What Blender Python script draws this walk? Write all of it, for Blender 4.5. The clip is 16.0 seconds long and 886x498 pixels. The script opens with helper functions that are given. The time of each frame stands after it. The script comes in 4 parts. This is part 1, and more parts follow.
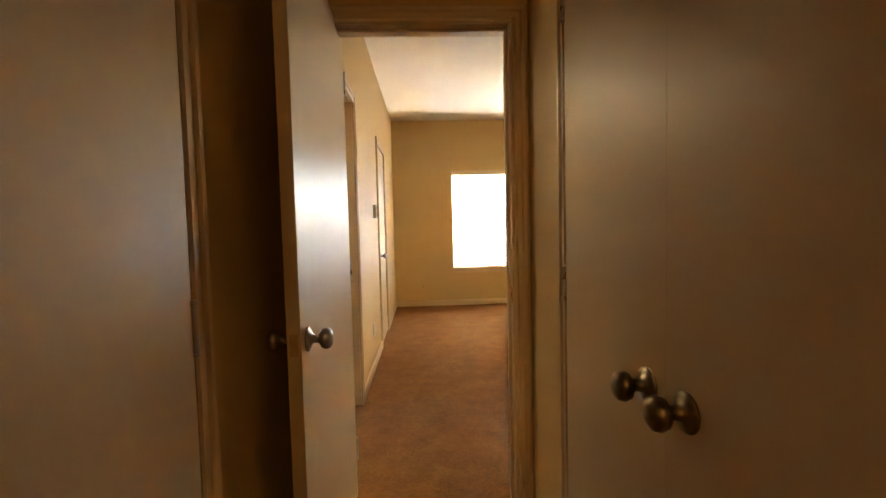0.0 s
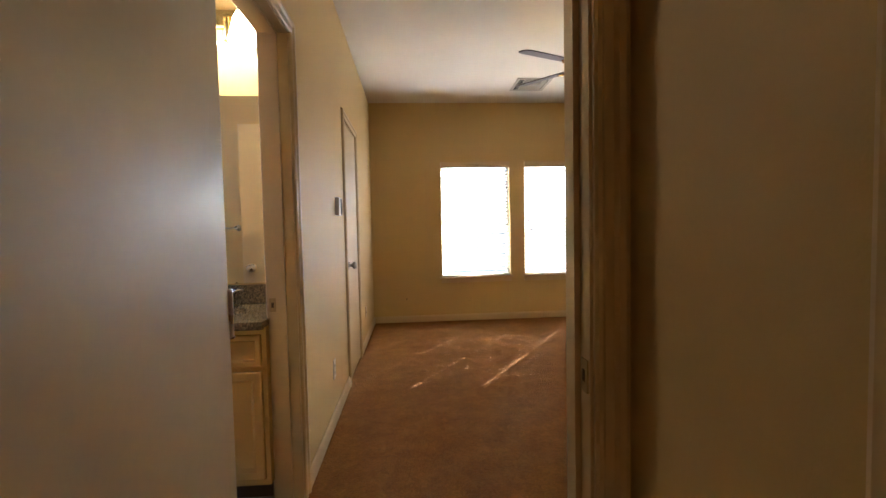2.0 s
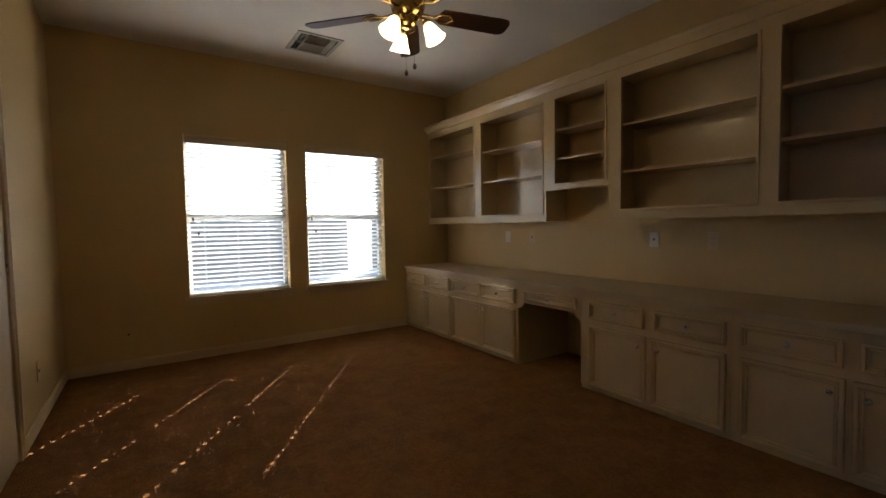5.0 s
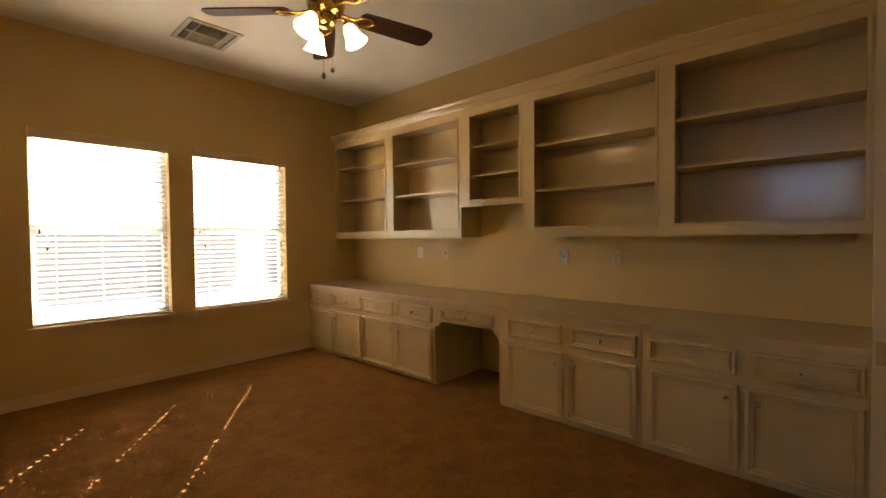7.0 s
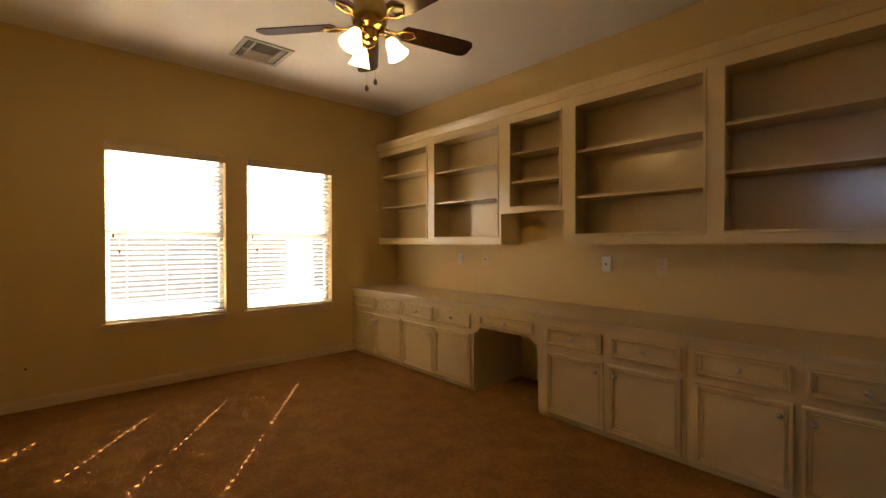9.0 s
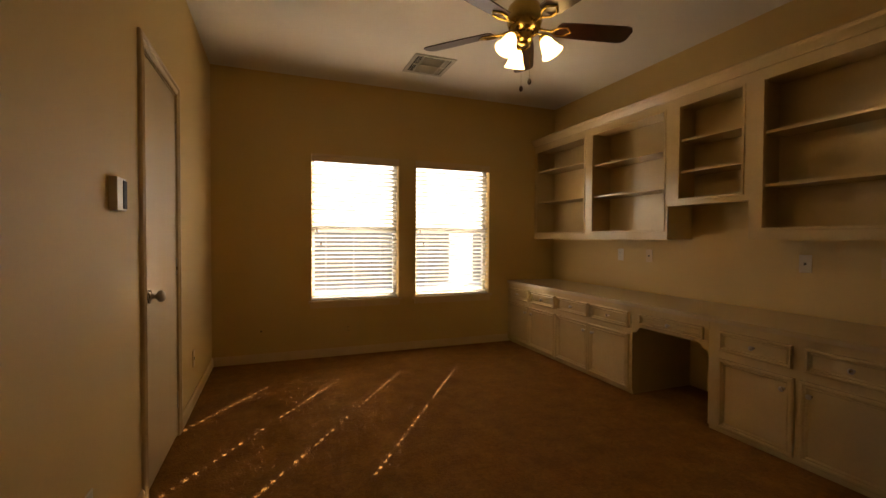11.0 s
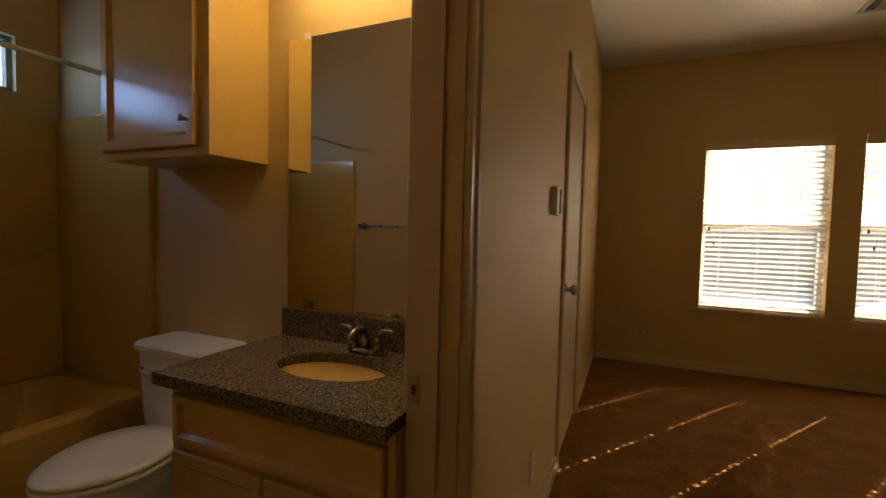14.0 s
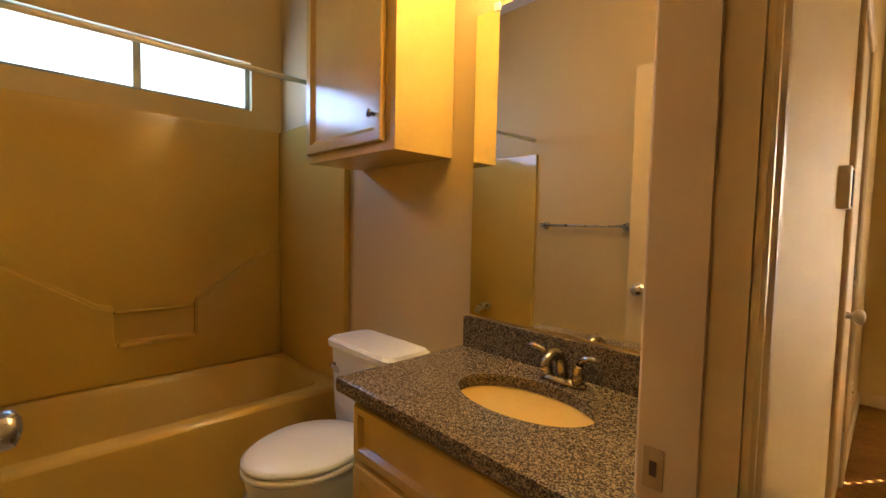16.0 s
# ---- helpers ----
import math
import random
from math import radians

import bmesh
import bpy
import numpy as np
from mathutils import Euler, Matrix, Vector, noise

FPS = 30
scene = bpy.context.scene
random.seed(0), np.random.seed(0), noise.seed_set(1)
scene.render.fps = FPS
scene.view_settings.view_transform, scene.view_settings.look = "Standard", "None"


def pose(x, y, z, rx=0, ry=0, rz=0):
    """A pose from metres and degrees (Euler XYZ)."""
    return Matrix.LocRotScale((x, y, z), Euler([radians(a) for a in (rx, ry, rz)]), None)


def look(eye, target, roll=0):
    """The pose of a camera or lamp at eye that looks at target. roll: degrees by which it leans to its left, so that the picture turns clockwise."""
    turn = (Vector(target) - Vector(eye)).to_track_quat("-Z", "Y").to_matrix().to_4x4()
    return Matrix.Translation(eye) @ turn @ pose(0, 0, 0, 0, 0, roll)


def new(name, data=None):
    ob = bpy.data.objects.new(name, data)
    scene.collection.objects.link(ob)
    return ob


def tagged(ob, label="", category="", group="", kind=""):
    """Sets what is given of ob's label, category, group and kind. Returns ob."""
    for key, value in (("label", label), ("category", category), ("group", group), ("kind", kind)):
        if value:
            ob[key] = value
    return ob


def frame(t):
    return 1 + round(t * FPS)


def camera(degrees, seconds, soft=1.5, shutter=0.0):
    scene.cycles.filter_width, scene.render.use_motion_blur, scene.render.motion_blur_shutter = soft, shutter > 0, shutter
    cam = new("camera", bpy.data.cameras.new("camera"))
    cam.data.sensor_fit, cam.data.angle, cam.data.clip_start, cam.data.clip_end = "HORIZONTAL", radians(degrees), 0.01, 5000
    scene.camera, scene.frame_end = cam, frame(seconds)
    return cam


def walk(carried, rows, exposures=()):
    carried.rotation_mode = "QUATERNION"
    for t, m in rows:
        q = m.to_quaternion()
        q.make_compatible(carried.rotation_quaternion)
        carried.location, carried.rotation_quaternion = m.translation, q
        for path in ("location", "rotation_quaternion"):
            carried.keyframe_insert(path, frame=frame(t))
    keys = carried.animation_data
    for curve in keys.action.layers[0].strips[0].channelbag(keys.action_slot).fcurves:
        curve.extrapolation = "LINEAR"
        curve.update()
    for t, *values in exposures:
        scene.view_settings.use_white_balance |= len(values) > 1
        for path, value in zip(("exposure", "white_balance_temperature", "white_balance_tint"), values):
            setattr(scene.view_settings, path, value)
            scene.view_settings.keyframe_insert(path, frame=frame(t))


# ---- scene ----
cam = camera(91.3, 16.0)
PATH = [
    (0, (0.458, -0.373, 1.203), (0.541, 1.623, 1.098), -1.4),
    (0.5, (0.461, -0.124, 1.22), (0.533, 1.872, 1.118), -1.9),
    (1, (0.474, 0.096, 1.224), (0.536, 2.092, 1.131), -0.6),
    (1.5, (0.477, 0.373, 1.203), (0.558, 2.369, 1.121), -1.0),
    (2, (0.503, 0.628, 1.185), (0.645, 2.621, 1.093), -1.2),
    (2.5, (0.547, 0.813, 1.193), (0.775, 2.797, 1.083), -1.5),
    (3, (0.565, 1.02, 1.196), (0.912, 2.984, 1.06), -2.0),
    (3.5, (0.543, 1.233, 1.177), (1.085, 3.154, 1.045), -1.1),
    (4, (0.56, 1.397, 1.17), (1.31, 3.247, 1.041), -0.8),
    (4.5, (0.559, 1.524, 1.167), (1.51, 3.279, 1.053), -0.9),
    (5, (0.598, 1.644, 1.168), (1.719, 3.297, 1.065), -1.0),
    (7.5, (0.589, 1.852, 1.199), (2.078, 3.186, 1.154), -0.5),
    (8, (0.6, 1.841, 1.199), (2.064, 3.204, 1.167), -0.4),
    (10.5, (0.564, 1.716, 1.2), (1.49, 3.488, 1.158), 0.2),
    (11, (0.556, 1.683, 1.191), (1.275, 3.548, 1.146), 0.3),
    (11.5, (0.502, 1.675, 1.184), (0.994, 3.613, 1.136), 0.4),
    (12, (0.489, 1.631, 1.195), (0.712, 3.617, 1.134), 0.5),
    (12.5, (0.437, 1.649, 1.2), (0.396, 3.647, 1.131), 0.7),
    (13, (0.424, 1.644, 1.215), (0.091, 3.615, 1.129), 1.0),
    (13.5, (0.37, 1.665, 1.221), (-0.205, 3.578, 1.126), 1.1),
    (14, (0.32, 1.707, 1.225), (-0.48, 3.538, 1.129), 1.3),
    (14.5, (0.271, 1.76, 1.216), (-0.743, 3.482, 1.134), 1.3),
    (15, (0.222, 1.824, 1.204), (-0.982, 3.42, 1.137), 1.3),
    (15.5, (0.156, 1.859, 1.21), (-1.169, 3.355, 1.128), 1.4),
    (16, (0.121, 1.885, 1.221), (-1.319, 3.269, 1.107), 1.2),
]
EXPOSURES = [(0, 4.75, 6350, 9), (1.0, 4.45, 5900, 9), (2.0, 3.98, 5650, 9), (3.0, 3.12, 5500, 8), (4.0, 2.48, 5550, 8), (5.0, 2.22, 5750, 9), (7.5, 3.35, 8000, 13), (8.2, 3.35, 8000, 13), (10.5, 2.7, 9100, 16), (11.5, 2.23, 8800, 16), (12.5, 1.9, 8200, 14), (13.5, 1.98, 8200, 14), (14.5, 3.0, 9200, 15), (15.5, 4.08, 9600, 15), (16, 4.08, 9300, 15)]
walk(cam, [(t, look(eye, aim, lean)) for t, eye, aim, lean in PATH], EXPOSURES)

# ---- daylight ----
SUN_EL, SUN_AZ = radians(33.5), radians(35.0)   # azimuth from +y towards +x
world = bpy.data.worlds.new("world")
scene.world = world
world.use_nodes = True
wn = world.node_tree
sky = wn.nodes.new("ShaderNodeTexSky")
sky.sky_type, sky.sun_disc = "NISHITA", False
sky.sun_elevation, sky.sun_rotation = SUN_EL, SUN_AZ
sky.dust_density, sky.ozone_density = 0.4, 3.5
wn.links.new(sky.outputs[0], wn.nodes["Background"].inputs[0])
wn.nodes["Background"].inputs[1].default_value = 0.15
sun = new("sun", bpy.data.lights.new("sun", "SUN"))
sun.data.energy, sun.data.angle, sun.data.color = 5.0, radians(0.2), (1.0, 0.93, 0.82)
to_sun = Vector((math.sin(SUN_AZ) * math.cos(SUN_EL), math.cos(SUN_AZ) * math.cos(SUN_EL), math.sin(SUN_EL)))
sun.matrix_world = look((3 + 20 * to_sun.x, 6 + 20 * to_sun.y, 20 * to_sun.z), (3, 6, 0))

# ---- plan, in metres ----
NY, EX, CEIL = 6.16, 3.735, 2.775      # far wall, right wall, ceiling
SY0, SY1 = 1.36, 1.48                 # wall with the entry doorway
EL, ER, EH = 0.03, 0.83, 2.012        # entry opening
HX0, HX1, HY0 = 0.02, 0.885, -4.4      # vestibule, deepened to set the fill lamp far back
BY0, BY1, BX0 = 1.43, 2.95, -2.345    # bathroom
BD0, BD1 = 1.75, 2.556                # bathroom doorway
CD0, CD1, CDH = 3.965, 4.68, 2.05    # closet door
RY = 1.655                            # room face of the south wall
WIN = [(0.885, 1.775), (1.965, 2.85)]
WZ0, WZ1 = 0.568, 2.035
SLAT_TILT = -23.0
BW = (1.765, 2.785, 1.815, 2.07)      # bathroom window y0 y1 z0 z1


# ---- materials ----
def material(name, color, rough=0.6, metal=0.0, vary=0.08, scale=6.0, bump=0.0, bump_scale=120.0, spec=0.5, second=None, fine=60.0):
    m = bpy.data.materials.new(name)
    m.use_nodes = True
    nt = m.node_tree
    b = nt.nodes["Principled BSDF"]
    geo = nt.nodes.new("ShaderNodeTexCoord")
    big, small = nt.nodes.new("ShaderNodeTexNoise"), nt.nodes.new("ShaderNodeTexNoise")
    big.inputs["Scale"].default_value, small.inputs["Scale"].default_value = scale, fine
    big.inputs["Detail"].default_value = 4
    nt.links.new(geo.outputs["Object"], big.inputs["Vector"])
    nt.links.new(geo.outputs["Object"], small.inputs["Vector"])
    add = nt.nodes.new("ShaderNodeMath")
    add.operation = "MULTIPLY_ADD"
    nt.links.new(small.outputs[0], add.inputs[0])
    add.inputs[1].default_value = 0.4
    nt.links.new(big.outputs[0], add.inputs[2])
    ramp = nt.nodes.new("ShaderNodeValToRGB")
    c2 = second or tuple(c * (1 - 2.2 * vary) for c in color)
    ramp.color_ramp.elements[0].position, ramp.color_ramp.elements[1].position = 0.45, 0.95
    ramp.color_ramp.elements[0].color, ramp.color_ramp.elements[1].color = (*c2, 1), (*color, 1)
    nt.links.new(add.outputs[0], ramp.inputs[0])
    nt.links.new(ramp.outputs[0], b.inputs["Base Color"])
    b.inputs["Roughness"].default_value, b.inputs["Metallic"].default_value = rough, metal
    b.inputs["Specular IOR Level"].default_value = spec
    rr = nt.nodes.new("ShaderNodeMapRange")
    rr.inputs[3].default_value, rr.inputs[4].default_value = rough * 0.88, min(1.0, rough * 1.12)
    nt.links.new(big.outputs[0], rr.inputs[0])
    nt.links.new(rr.outputs[0], b.inputs["Roughness"])
    if bump:
        bn, bt = nt.nodes.new("ShaderNodeBump"), nt.nodes.new("ShaderNodeTexNoise")
        bt.inputs["Scale"].default_value, bt.inputs["Detail"].default_value = bump_scale, 5
        nt.links.new(geo.outputs["Object"], bt.inputs["Vector"])
        nt.links.new(bt.outputs[0], bn.inputs["Height"])
        bn.inputs["Strength"].default_value, bn.inputs["Distance"].default_value = bump, 0.004
        nt.links.new(bn.outputs[0], b.inputs["Normal"])
    return m


def lamp_glass(name, color, strength):
    m = bpy.data.materials.new(name)
    m.use_nodes = True
    b = m.node_tree.nodes["Principled BSDF"]
    b.inputs["Base Color"].default_value = (0.9, 0.86, 0.76, 1)
    b.inputs["Roughness"].default_value = 0.35
    b.inputs["Emission Color"].default_value, b.inputs["Emission Strength"].default_value = (*color, 1), strength
    return m


def slat_material():
    m = bpy.data.materials.new("blind slat white")
    m.use_nodes = True
    nt = m.node_tree
    b = nt.nodes["Principled BSDF"]
    b.inputs["Base Color"].default_value, b.inputs["Roughness"].default_value = (0.61, 0.6, 0.58, 1), 0.45
    t, mix = nt.nodes.new("ShaderNodeBsdfTranslucent"), nt.nodes.new("ShaderNodeMixShader")
    t.inputs[0].default_value = (0.9, 0.88, 0.82, 1)
    mix.inputs[0].default_value = 0.02
    nt.links.new(b.outputs[0], mix.inputs[1])
    nt.links.new(t.outputs[0], mix.inputs[2])
    nt.links.new(mix.outputs[0], nt.nodes["Material Output"].inputs[0])
    return m


def glass_material():
    m = bpy.data.materials.new("window glass")
    m.use_nodes = True
    b = m.node_tree.nodes["Principled BSDF"]
    b.inputs["Transmission Weight"].default_value, b.inputs["Roughness"].default_value, b.inputs["IOR"].default_value = 1.0, 0.0, 1.45
    return m


def granite_material():
    m = material("granite speckled grey", (0.2, 0.17, 0.14), 0.18)
    nt = m.node_tree
    v, n2 = nt.nodes.new("ShaderNodeTexVoronoi"), nt.nodes.new("ShaderNodeTexNoise")
    co = nt.nodes.new("ShaderNodeTexCoord")
    v.inputs["Scale"].default_value, n2.inputs["Scale"].default_value, n2.inputs["Detail"].default_value = 400, 110, 4
    nt.links.new(co.outputs["Object"], v.inputs["Vector"])
    nt.links.new(co.outputs["Object"], n2.inputs["Vector"])
    sep = nt.nodes.new("ShaderNodeSeparateColor")
    nt.links.new(v.outputs["Color"], sep.inputs[0])
    mul = nt.nodes.new("ShaderNodeMath")
    mul.operation = "MULTIPLY_ADD"
    nt.links.new(n2.outputs[0], mul.inputs[0])
    mul.inputs[1].default_value = 0.9
    nt.links.new(sep.outputs[0], mul.inputs[2])
    r = nt.nodes.new("ShaderNodeValToRGB")
    r.color_ramp.interpolation = "LINEAR"
    e = r.color_ramp.elements
    e[0].position, e[0].color = 0.0, (0.018, 0.014, 0.011, 1)
    e[1].position, e[1].color = 0.6, (0.07, 0.052, 0.033, 1)
    for p, c in ((0.8, (0.17, 0.128, 0.078, 1)), (0.95, (0.32, 0.245, 0.15, 1))):
        x = e.new(min(p, 1.0)); x.color = c
    half = nt.nodes.new("ShaderNodeMath")
    half.operation = "MULTIPLY"
    half.inputs[1].default_value = 0.75
    nt.links.new(mul.outputs[0], half.inputs[0])
    nt.links.new(half.outputs[0], r.inputs[0])
    nt.links.new(r.outputs[0], nt.nodes["Principled BSDF"].inputs["Base Color"])
    return m


def carpet_material():
    m = material("brown cut-pile carpet", (0.31, 0.137, 0.034), 0.95, 0, 0.1, 6.5, 1.0, 95, 0.1, (0.228, 0.098, 0.023), 75)
    nt = m.node_tree
    b = nt.nodes["Principled BSDF"]
    nt.nodes["Color Ramp"].color_ramp.elements[0].position, nt.nodes["Color Ramp"].color_ramp.elements[1].position = 0.5, 0.9
    nt.nodes["Bump"].inputs["Distance"].default_value = 0.012
    tuft, span, mul = nt.nodes.new("ShaderNodeTexNoise"), nt.nodes.new("ShaderNodeMapRange"), nt.nodes.new("ShaderNodeMix")
    tuft.inputs["Scale"].default_value, tuft.inputs["Detail"].default_value, tuft.inputs["Distortion"].default_value = 24, 6, 1.6
    span.inputs[1].default_value, span.inputs[2].default_value, span.inputs[3].default_value, span.inputs[4].default_value = 0.36, 0.66, 0.86, 1.13
    mul.data_type, mul.blend_type = "RGBA", "MULTIPLY"
    mul.inputs[0].default_value = 1.0
    nt.links.new(nt.nodes["Texture Coordinate"].outputs["Object"], tuft.inputs["Vector"])
    nt.links.new(tuft.outputs[0], span.inputs[0])
    nt.links.new(nt.nodes["Color Ramp"].outputs[0], mul.inputs[6])
    nt.links.new(span.outputs[0], mul.inputs[7])
    nt.links.new(mul.outputs[2], b.inputs["Base Color"])
    b.inputs["Sheen Weight"].default_value, b.inputs["Sheen Roughness"].default_value = 0.06, 0.5
    b.inputs["Sheen Tint"].default_value = (0.8, 0.6, 0.4, 1)
    return m


M_WALL = material("cream wall paint", (0.64, 0.452, 0.195), 0.6, 0, 0.025, 1.6, 0.2, 160, 0.4)
M_CEIL = material("off-white ceiling texture", (0.8, 0.75, 0.66), 0.85, 0, 0.03, 2.0, 0.5, 90, 0.2)
M_TRIM = material("cream semi-gloss trim paint", (0.67, 0.5, 0.29), 0.33, 0, 0.04, 4.0, 0.06, 60)
M_DOOR = material("cream semi-gloss door paint", (0.62, 0.475, 0.28), 0.4, 0, 0.03, 2.5, 0.05, 40)
M_CAB = material("antique white cabinet paint", (0.65, 0.485, 0.26), 0.2, 0, 0.05, 5.0, 0.03, 40, 0.75)
M_TOP = material("cream laminate countertop", (0.56, 0.42, 0.24), 0.35, 0, 0.05, 9.0, 0.04, 150)
M_DARK = material("dark toe kick and hole shade", (0.1, 0.06, 0.035), 0.7)
M_CARPET = carpet_material()
M_NICKEL = material("brushed nickel", (0.55, 0.5, 0.43), 0.28, 1.0, 0.06, 30)
M_PEWTER = material("aged pewter", (0.3, 0.25, 0.19), 0.3, 1.0, 0.12, 30)
M_STRIKE = material("dull painted strike", (0.5, 0.35, 0.17), 0.45, 0.0, 0.1, 40)
M_FAUCET = material("aged brushed nickel", (0.4, 0.34, 0.24), 0.22, 1.0, 0.1, 30)
M_BRASS = material("antique brass", (0.55, 0.4, 0.16), 0.25, 1.0, 0.1, 20)
M_BLADE = material("dark walnut fan blade", (0.05, 0.018, 0.012), 0.3, 0, 0.2, 14)
M_WHITE = material("white plastic", (0.75, 0.7, 0.6), 0.4, 0, 0.03, 10)
M_VENT = material("white enamelled vent", (0.5, 0.45, 0.36), 0.4, 0, 0.08, 10)
M_BLACK = material("dark slot", (0.02, 0.018, 0.015), 0.6)
M_FRAME = material("white vinyl window frame", (0.72, 0.7, 0.66), 0.4, 0, 0.03, 8)
M_SLAT = slat_material()
M_GLASS = glass_material()
M_SHADE = lamp_glass("lit frosted glass", (1.0, 0.7, 0.32), 1.6)
M_BULB = lamp_glass("lit vanity globe", (1.0, 0.85, 0.55), 1.7)
M_HALL_FILL = lamp_glass("added hall fill diffuser", (1.0, 0.58, 0.2), 3.0)
M_PORC = material("white porcelain", (0.82, 0.83, 0.82), 0.1, 0, 0.02, 6)
M_TUB = material("almond fibreglass surround", (0.64, 0.41, 0.1), 0.14, 0, 0.04, 3, 0.05, 20)
M_OAK = material("cream glossy cabinet paint", (0.66, 0.43, 0.14), 0.2, 0, 0.05, 6, 0.03, 60)
M_ALU = material("mill aluminium window frame", (0.3, 0.33, 0.3), 0.45, 0.6, 0.08, 12)
M_GRANITE = granite_material()
M_MIRROR = material("mirror silver", (0.86, 0.87, 0.84), 0.02, 1.0, 0.0, 3)
M_VINYL = material("pale sheet vinyl floor", (0.55, 0.47, 0.36), 0.4, 0, 0.06, 7, 0.05, 60)
M_GROUND = material("pale concrete ground", (0.5, 0.47, 0.42), 0.95, 0, 0.15, 0.6, 0.3, 20)
M_FENCE = material("weathered grey fence wood", (0.27, 0.25, 0.22), 0.85, 0, 0.08, 5.0, 0.3, 40)


# ---- mesh helpers ----
def box(bm, x0, x1, y0, y1, z0, z1, bevel=0.0):
    r = bmesh.ops.create_cube(bm, size=1.0, matrix=Matrix.Translation(((x0 + x1) / 2, (y0 + y1) / 2, (z0 + z1) / 2)) @ Matrix.Diagonal((abs(x1 - x0), abs(y1 - y0), abs(z1 - z0), 1)))
    if bevel:
        edges = {e for v in r["verts"] for e in v.link_edges}
        bmesh.ops.bevel(bm, geom=list(edges), offset=bevel, segments=2, affect="EDGES", profile=0.7)
    return bm


def B(*a, bevel=0.0):
    return box(bmesh.new(), *a, bevel=bevel)


def boxes(*rows, bevel=0.0):
    bm = bmesh.new()
    for r in rows:
        b2 = B(*r, bevel=bevel)
        me = bpy.data.meshes.new("t")
        b2.to_mesh(me); b2.free()
        bm.from_mesh(me)
        bpy.data.meshes.remove(me)
    return bm


def part(name, bm, mat, parent=None, label="", smooth=False, at=None):
    me = bpy.data.meshes.new(name)
    bm.normal_update()
    bm.to_mesh(me)
    bm.free()
    me.materials.append(mat)
    if smooth:
        for p in me.polygons:
            p.use_smooth = True
    ob = new(name, me)
    if at is not None:
        ob.matrix_basis = at
    if parent is not None:
        ob.parent = parent
    if label:
        ob["label"] = label
    return ob


def thing(name, label, category, at=None, group="", kind=""):
    ob = new(name)
    ob.empty_display_size = 0.05
    if at is not None:
        ob.matrix_basis = at
    return tagged(ob, label, category, group, kind)


def setting(name, bm, mat, label="", smooth=False):
    return tagged(part(name, bm, mat, smooth=smooth), label, "", "", "structure")


def lathe(profile, n=24, axis="Z"):
    """A turned solid from (radius, height) pairs."""
    bm = bmesh.new()
    rings = []
    for r, z in profile:
        rings.append([bm.verts.new((max(r, 1e-4) * math.cos(2 * math.pi * k / n), max(r, 1e-4) * math.sin(2 * math.pi * k / n), z)) for k in range(n)])
    for a, b in zip(rings, rings[1:]):
        for k in range(n):
            bm.faces.new((a[k], a[(k + 1) % n], b[(k + 1) % n], b[k]))
    bm.faces.new(rings[0][::-1]); bm.faces.new(rings[-1])
    if axis == "X":
        bm.transform(Matrix.Rotation(radians(90), 4, "Y"))
    if axis == "Y":
        bm.transform(Matrix.Rotation(radians(-90), 4, "X"))
    bmesh.ops.recalc_face_normals(bm, faces=bm.faces)
    return bm


def tube(points, radius, n=12, radii=None):
    """A round bar along points, tapered by radii."""
    bm = bmesh.new()
    pts = [Vector(p) for p in points]
    rings, side = [], None
    for i, p in enumerate(pts):
        d = (pts[min(i + 1, len(pts) - 1)] - pts[max(i - 1, 0)]).normalized()
        side = d.orthogonal().normalized() if side is None else (side - d * side.dot(d)).normalized()
        up = d.cross(side)
        r = radii[i] if radii else radius
        rings.append([bm.verts.new(p + (side * math.cos(2 * math.pi * k / n) + up * math.sin(2 * math.pi * k / n)) * r) for k in range(n)])
    for a, b in zip(rings, rings[1:]):
        for k in range(n):
            bm.faces.new((a[k], a[(k + 1) % n], b[(k + 1) % n], b[k]))
    bm.faces.new(rings[0][::-1]); bm.faces.new(rings[-1])
    bmesh.ops.recalc_face_normals(bm, faces=bm.faces)
    return bm


def loft(rings, close=True):
    """A skin over rings of equal count."""
    bm = bmesh.new()
    vs = [[bm.verts.new(p) for p in ring] for ring in rings]
    n = len(vs[0])
    for a, b in zip(vs, vs[1:]):
        for k in range(n):
            bm.faces.new((a[k], a[(k + 1) % n], b[(k + 1) % n], b[k]))
    if close:
        bm.faces.new(vs[0][::-1]); bm.faces.new(vs[-1])
    bmesh.ops.recalc_face_normals(bm, faces=bm.faces)
    return bm


def oval(cx, cy, rx, ry, z, n=36, egg=0.0):
    return [(cx + rx * math.cos(a) * (1 + egg * math.sin(a)), cy + ry * math.sin(a), z) for a in (2 * math.pi * k / n for k in range(n))]


CASING = [(0.0, 0.0), (0.0, 0.009), (0.005, 0.014), (0.012, 0.0145), (0.018, 0.010), (0.034, 0.0105), (0.041, 0.017), (0.052, 0.0185), (0.059, 0.015), (0.062, 0.009), (0.062, 0.0)]


